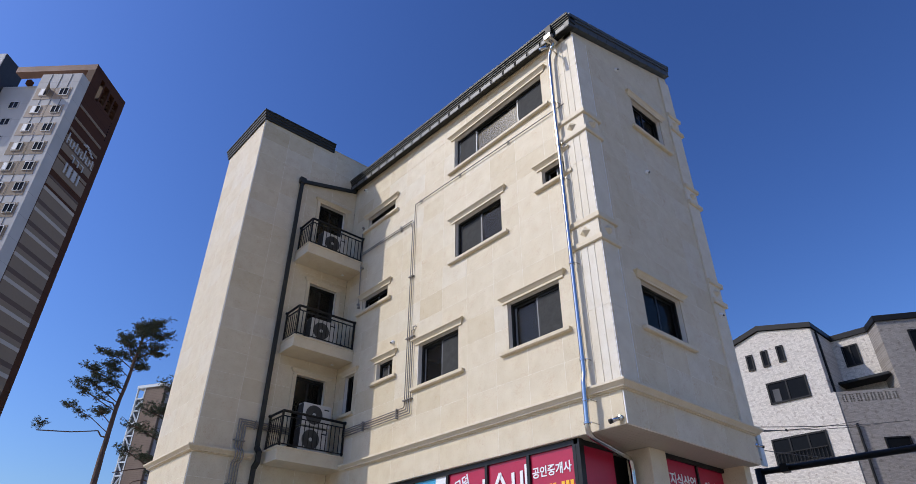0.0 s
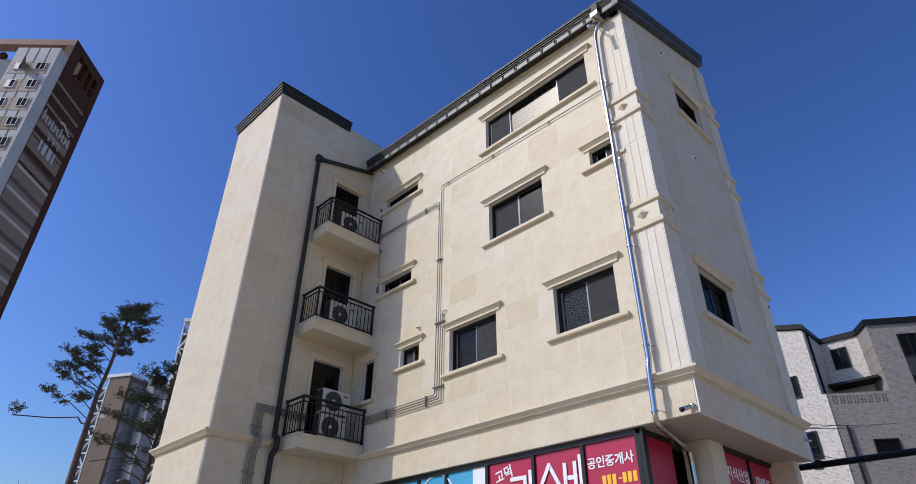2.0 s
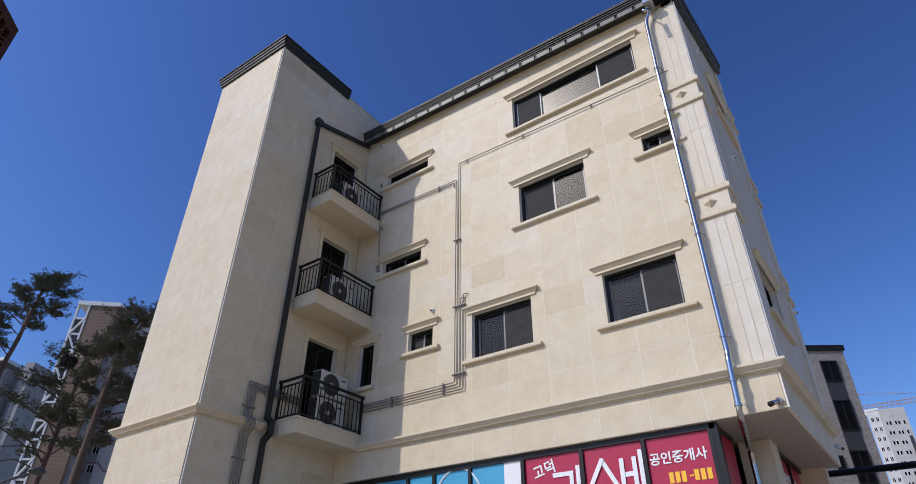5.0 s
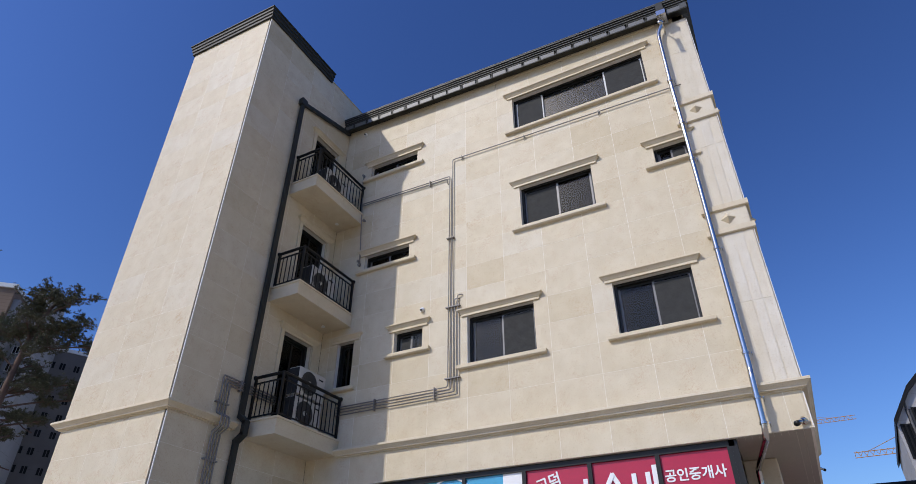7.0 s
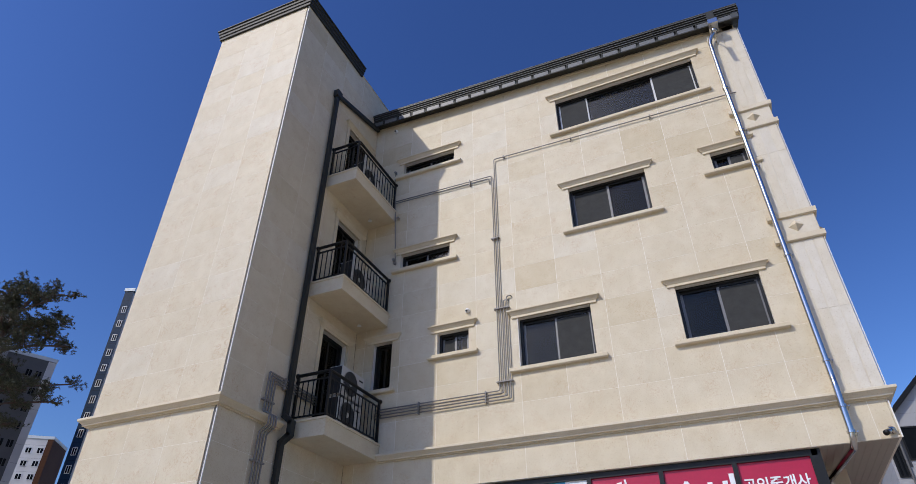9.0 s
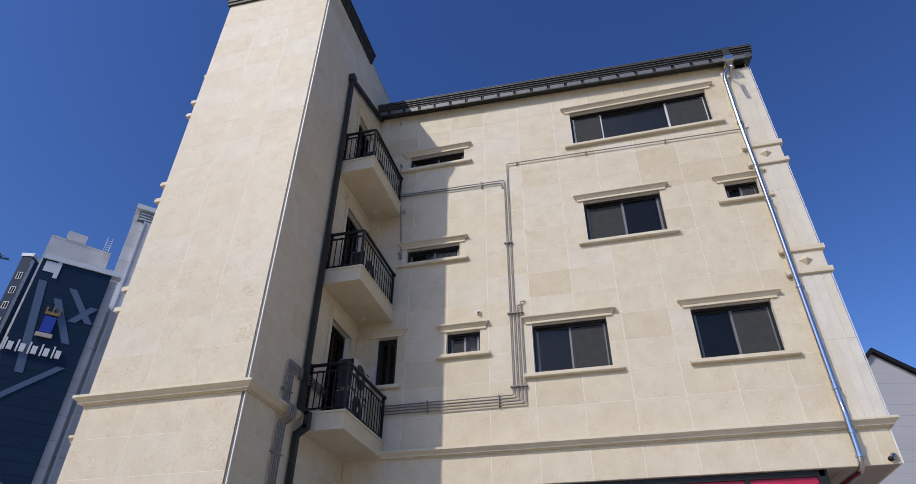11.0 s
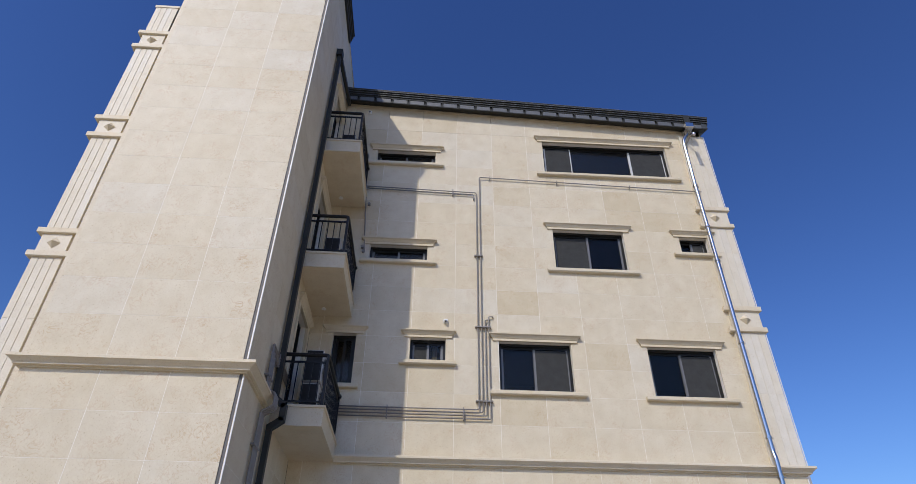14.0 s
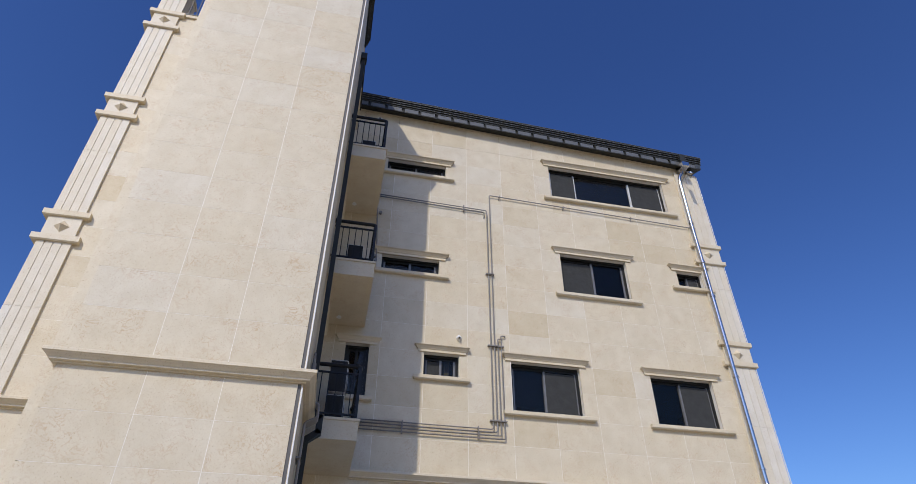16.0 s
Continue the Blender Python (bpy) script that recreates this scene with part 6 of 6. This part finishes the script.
def pine(y, trunk, pads, dead, label, leaf, radius, seed, per, shift):
    """A pine: bent trunk, limbs, and pads of needle tufts at their ends."""
    rnd = random.Random(seed)
    t = thing("pine_tree", (trunk[0][0], y, 0), label, "tree", "pine trees")
    pts = rounded([(x, y, z) for x, z in trunk], 0.8, 4)
    bm = bmesh.new()
    top = pts[-1].z
    rings = []
    for p in pts:
        r = radius * (1 - 0.82 * p.z / top) + 0.015
        rings.append([bm.verts.new((p.x + r * math.cos(a) * (1 + 0.1 * rnd.uniform(-1, 1)), p.y + r * math.sin(a), p.z)) for a in [math.tau * i / 9 for i in range(9)]])
    for r0, r1 in zip(rings, rings[1:]):
        for i in range(9):
            bm.faces.new((r0[i], r0[(i + 1) % 9], r1[(i + 1) % 9], r1[i]))
    part("trunk", bm, BARK, t, smooth=True)

    def on_trunk(z):
        for a, b in zip(pts, pts[1:]):
            if a.z <= z <= b.z:
                return a.lerp(b, (z - a.z) / max(1e-6, b.z - a.z))
        return pts[-1]

    limbs, crown = bmesh.new(), []

    def spray(clumps):
        """Sets twigs and needle tufts about the middle of each clump."""
        for c, rx, rz in clumps:
            twigs = max(5, int(per * 0.5 * (rx * rz / 0.2) ** 0.6))
            for i in range(twigs):
                a, far = rnd.uniform(0, math.tau), rnd.uniform(0.45, 1.12)
                tip = c + Vector((rx * far * math.cos(a), rx * 0.9 * far * math.sin(a), rz * rnd.uniform(-0.45, 1.05)))
                bend = c.lerp(tip, 0.55) + Vector((rnd.uniform(-0.05, 0.05), rnd.uniform(-0.05, 0.05), -0.04))
                tube(limbs, [c.lerp(bend, 0.05), bend, tip], 0.007, 4, caps=False)
                for j in range(rnd.randint(7, 12)):
                    f_ = rnd.uniform(0.35, 1.05)
                    p = c.lerp(bend, f_ * 2) if f_ < 0.5 else bend.lerp(tip, f_ * 2 - 1)
                    p = p + Vector((rnd.gauss(0, 0.075), rnd.gauss(0, 0.075), rnd.gauss(0.03, 0.055)))
                    size = rnd.uniform(0.05, 0.095) * (1.15 if radius > 0.18 else 1.0)
                    for k in range(13):
                        d = Vector((rnd.gauss(0, 1), rnd.gauss(0, 1), rnd.gauss(0.45, 0.75))).normalized()
                        s_ = d.cross(Vector((rnd.random(), rnd.random(), rnd.random()))).normalized() * 0.0085
                        q = p + d * 0.012
                        crown.append((q - s_, q + s_, p + d * size * rnd.uniform(0.7, 1.1)))

    for x, z, rx, rz in pads:
        rx, rz = rx * 1.02, rz * 1.15
        c = Vector((x, y + rnd.uniform(-0.9, 0.9), z))
        o = on_trunk(min(top - 0.1, z - 0.25 - 0.35 * abs(x - on_trunk(z).x) * rnd.uniform(0.6, 1.2)))
        mid = o.lerp(c, 0.5) + Vector((rnd.uniform(-0.1, 0.1), rnd.uniform(-0.1, 0.1), rnd.uniform(0.0, 0.18)))
        if rx > 0.29:
            tube(limbs, [o, o.lerp(mid, 0.5), mid, mid.lerp(c, 0.6), c], 0.02 + 0.008 * rnd.random(), 5)
        clumps = [(c, rx, rz)] if rx < 0.29 else [(c, rx, rz)] + [(o.lerp(mid, 0.2).lerp(c, f_) + Vector((rnd.gauss(0, 0.14), rnd.gauss(0, 0.2), rnd.gauss(0.08, 0.1))), rx * rnd.uniform(0.45, 0.7), rz * rnd.uniform(0.6, 0.9)) for f_ in (0.45, 0.62, 0.8)]
        spray(clumps)
    for path in dead:
        bent = [Vector((x, y, z)) for x, z in path]
        for a, b in zip(bent, bent[1:]):
            mid = a.lerp(b, 0.5) + Vector((rnd.gauss(0, 0.03), rnd.gauss(0, 0.08), rnd.gauss(0, 0.045)))
            tube(limbs, [a, a.lerp(mid, 0.5), mid, b], (0.034 if a == bent[0] else 0.026) * (1.0 if radius > 0.18 else 0.62), 6)
    tagged(part("branchwork", limbs, BARK, t))
    me = bpy.data.meshes.new("crown")
    me.from_pydata([p for tri in crown for p in tri], [], [(3 * i, 3 * i + 1, 3 * i + 2) for i in range(len(crown))])
    me.materials.append(leaf)
    ob = new("crown", me)
    ob.parent = t
    ob.matrix_parent_inverse = t.matrix_basis.inverted()
    settle(t, trunk[0][0], y, *shift)
    return t


pine(35, [(8.85, 0), (8.8, 6.5), (8.75, 8.6), (8.78, 10.8), (8.92, 11.9), (8.98, 13.5), (9.14, 15.1)],
     [(9.36, 14.95, 0.7, 0.3), (9.94, 14.5, 0.55, 0.26), (8.82, 14.75, 0.6, 0.3), (8.24, 14.0, 0.5, 0.22), (9.59, 13.95, 0.75, 0.22), (8.32, 13.6, 0.6, 0.28), (7.55, 13.3, 0.5, 0.2), (7.12, 12.4, 0.6, 0.22), (6.95, 11.2, 0.5, 0.18),
      (7.77, 11.8, 0.6, 0.22), (8, 12.7, 0.55, 0.25), (9.48, 12.9, 0.5, 0.18), (10.3, 13.9, 0.45, 0.18), (8.05, 10.3, 0.45, 0.16), (5.8, 9.1, 0.28, 0.22), (8.96, 14.3, 0.7, 0.3), (7.28, 11.7, 0.5, 0.2), (9.14, 13.4, 0.5, 0.2), (6.75, 10.4, 0.35, 0.14)],
     [[(8.72, 9.2), (8.3, 9.45), (7.2, 9.2), (5.85, 9.05)], [(8.75, 10.6), (8.35, 10.85), (8.0, 11.0)]], "tall leaning red pine with open layered crown", GREEN, 0.2, 3, 34, (-0.66, 1.57, 0, 1.087))
pine(26, [(8.3, 0), (8.05, 5.0), (8.15, 7.0), (8.2, 8.4), (8.35, 9.6)],
     [(7.3, 9.1, 0.5, 0.2), (8.0, 9.4, 0.55, 0.22), (6.9, 8.3, 0.5, 0.18), (7.4, 8.3, 0.5, 0.18), (8.1, 8.5, 0.6, 0.22), (6.6, 7.6, 0.5, 0.18), (8.8, 8.3, 0.5, 0.18), (8.5, 7.6, 0.55, 0.2), (7.2, 7.2, 0.55, 0.18), (8.4, 6.45, 0.4, 0.14),
      (6.6, 6.8, 0.45, 0.16), (7.1, 6.55, 0.45, 0.16), (8.4, 9.7, 0.45, 0.2), (7.7, 7.7, 0.45, 0.16), (8.9, 7.4, 0.4, 0.14)],
     [[(8.1, 6.2), (7.4, 6.3), (6.3, 6.0)], [(8.1, 5.6), (7.3, 5.9), (6.8, 5.6)]], "thin green pine with sparse spreading limbs", GREEN, 0.14, 5, 24, (5.37, 16.26, 0, 1.78, -1.24))
pine(24, [(7.85, 0), (7.8, 5.0), (7.85, 7.8), (7.95, 9.3), (8.3, 10.3)],
     [(7.6, 10.0, 0.45, 0.22), (8.15, 10.4, 0.45, 0.2), (8.35, 10.05, 0.36, 0.18), (7.95, 9.7, 0.5, 0.2), (7.55, 9.1, 0.5, 0.2), (8.2, 9.2, 0.46, 0.2), (7.5, 8.9, 0.4, 0.16), (8.35, 9.05, 0.4, 0.18), (8.1, 8.5, 0.5, 0.2),
      (7.35, 8.3, 0.45, 0.18), (8.4, 7.6, 0.45, 0.14), (8.55, 7.6, 0.38, 0.12), (8.85, 7.7, 0.26, 0.1), (8.8, 6.95, 0.4, 0.12), (7.9, 7.1, 0.45, 0.14), (8.6, 6.4, 0.35, 0.12), (8.1, 6.1, 0.35, 0.12), (8.3, 9.9, 0.45, 0.2),
      (8.74, 10.35, 0.4, 0.18), (9.35, 9.9, 0.4, 0.16), (9.75, 9.6, 0.32, 0.12), (9.4, 9.05, 0.4, 0.14), (8.6, 9.35, 0.45, 0.2), (10.0, 8.2, 0.3, 0.1), (9.7, 7.6, 0.32, 0.1), (9.3, 7.0, 0.34, 0.1), (8.6, 8.3, 0.4, 0.14), (9.2, 8.15, 0.4, 0.12), (8.2, 10.2, 0.4, 0.18)],
     [[(7.8, 6.6), (8.4, 6.7), (8.9, 6.5)], [(7.8, 5.6), (8.3, 5.7), (8.7, 5.5)], [(7.85, 7.3), (8.4, 7.5), (8.85, 7.7)]], "sparse pine with dry brownish needles", DRY, 0.17, 8, 22, (5.64, 14.4, 0, 1.79, -1.17))

# bare tree beyond the pines
def bare_tree(x, y, top, seed):
    rnd = random.Random(seed)
    t = thing("bare_tree", (x, y, 0), "leafless tree with a fan of fine dark twigs", "tree")
    bm = bmesh.new()
    tube(bm, [(x, y, 0), (x + 0.05, y, top * 0.4), (x, y, top * 0.62)], 0.09, 8)
    part("trunk", bm, BARK, t, smooth=True)
    bm = bmesh.new()

    def grow(p, d, length, r, depth):
        q = p + d * length
        tube(bm, [p, p.lerp(q, 0.5) + Vector((rnd.gauss(0, 0.03), rnd.gauss(0, 0.03), 0.02)), q], r, 4, caps=False)
        if depth:
            for k in range(rnd.randint(3, 4)):
                e = (d + Vector((rnd.gauss(0, 0.5), rnd.gauss(0, 0.4), rnd.uniform(0.0, 0.25)))).normalized()
                grow(p.lerp(q, rnd.uniform(0.4, 1.0)), e, length * rnd.uniform(0.5, 0.75), r * 0.55, depth - 1)

    for k in range(7):
        a = math.tau * k / 7
        grow(Vector((x, y, top * (0.45 + 0.022 * k))), Vector((0.75 * math.cos(a), 0.75 * math.sin(a), 1)).normalized(), top * 0.24, 0.03, 3)
    part("branchwork", bm, BARK, t)
    return t


bare_tree(7.3, 40, 7.9, 4)

# a nest of dark twigs in the fork of the thin pine
rnd = random.Random(21)
bm = bmesh.new()
for k in range(260):
    a, e = rnd.uniform(0, math.tau), rnd.uniform(-1.3, 0.7)
    r = 0.2 * math.cos(e * 0.8)
    p = Vector((7.62 + r * math.cos(a), 25.6 + r * math.sin(a), 8.9 + 0.17 * math.sin(e)))
    d = Vector((-math.sin(a), math.cos(a), rnd.uniform(-0.5, 0.5))).normalized() * rnd.uniform(0.08, 0.17)
    tube(bm, [p - d, p + d], 0.008, 4)
nest = part("bird_nest", bm, plain("dark_twigs", (0.03, 0.023, 0.018), 0.95, vary=0.3))
settle(nest, 8.3, 26, 5.37, 16.26, 0, 1.78, -1.24)
tagged(nest, "round dark twig nest lodged in the thin pine", "nest")

# small pale blue sign on a bracket behind the end wall
ps = thing("projecting_sign", (13.8, 6.33, 4.6), "small pale blue sign panel on a bracket at the wall", "sign")
bm = bars((14.02, 14.2, 6.3, 6.36, 4.6, 5.25))
bevelled(bm, 0.008)
part("panel", bm, plain("pale_blue_enamel", (0.5, 0.6, 0.68), 0.4, vary=0.05), ps)
part("bracket", bars((13.45, 14.03, 6.32, 6.34, 5.1, 5.14), (13.45, 14.03, 6.32, 6.34, 4.7, 4.74)), STEEL, ps)
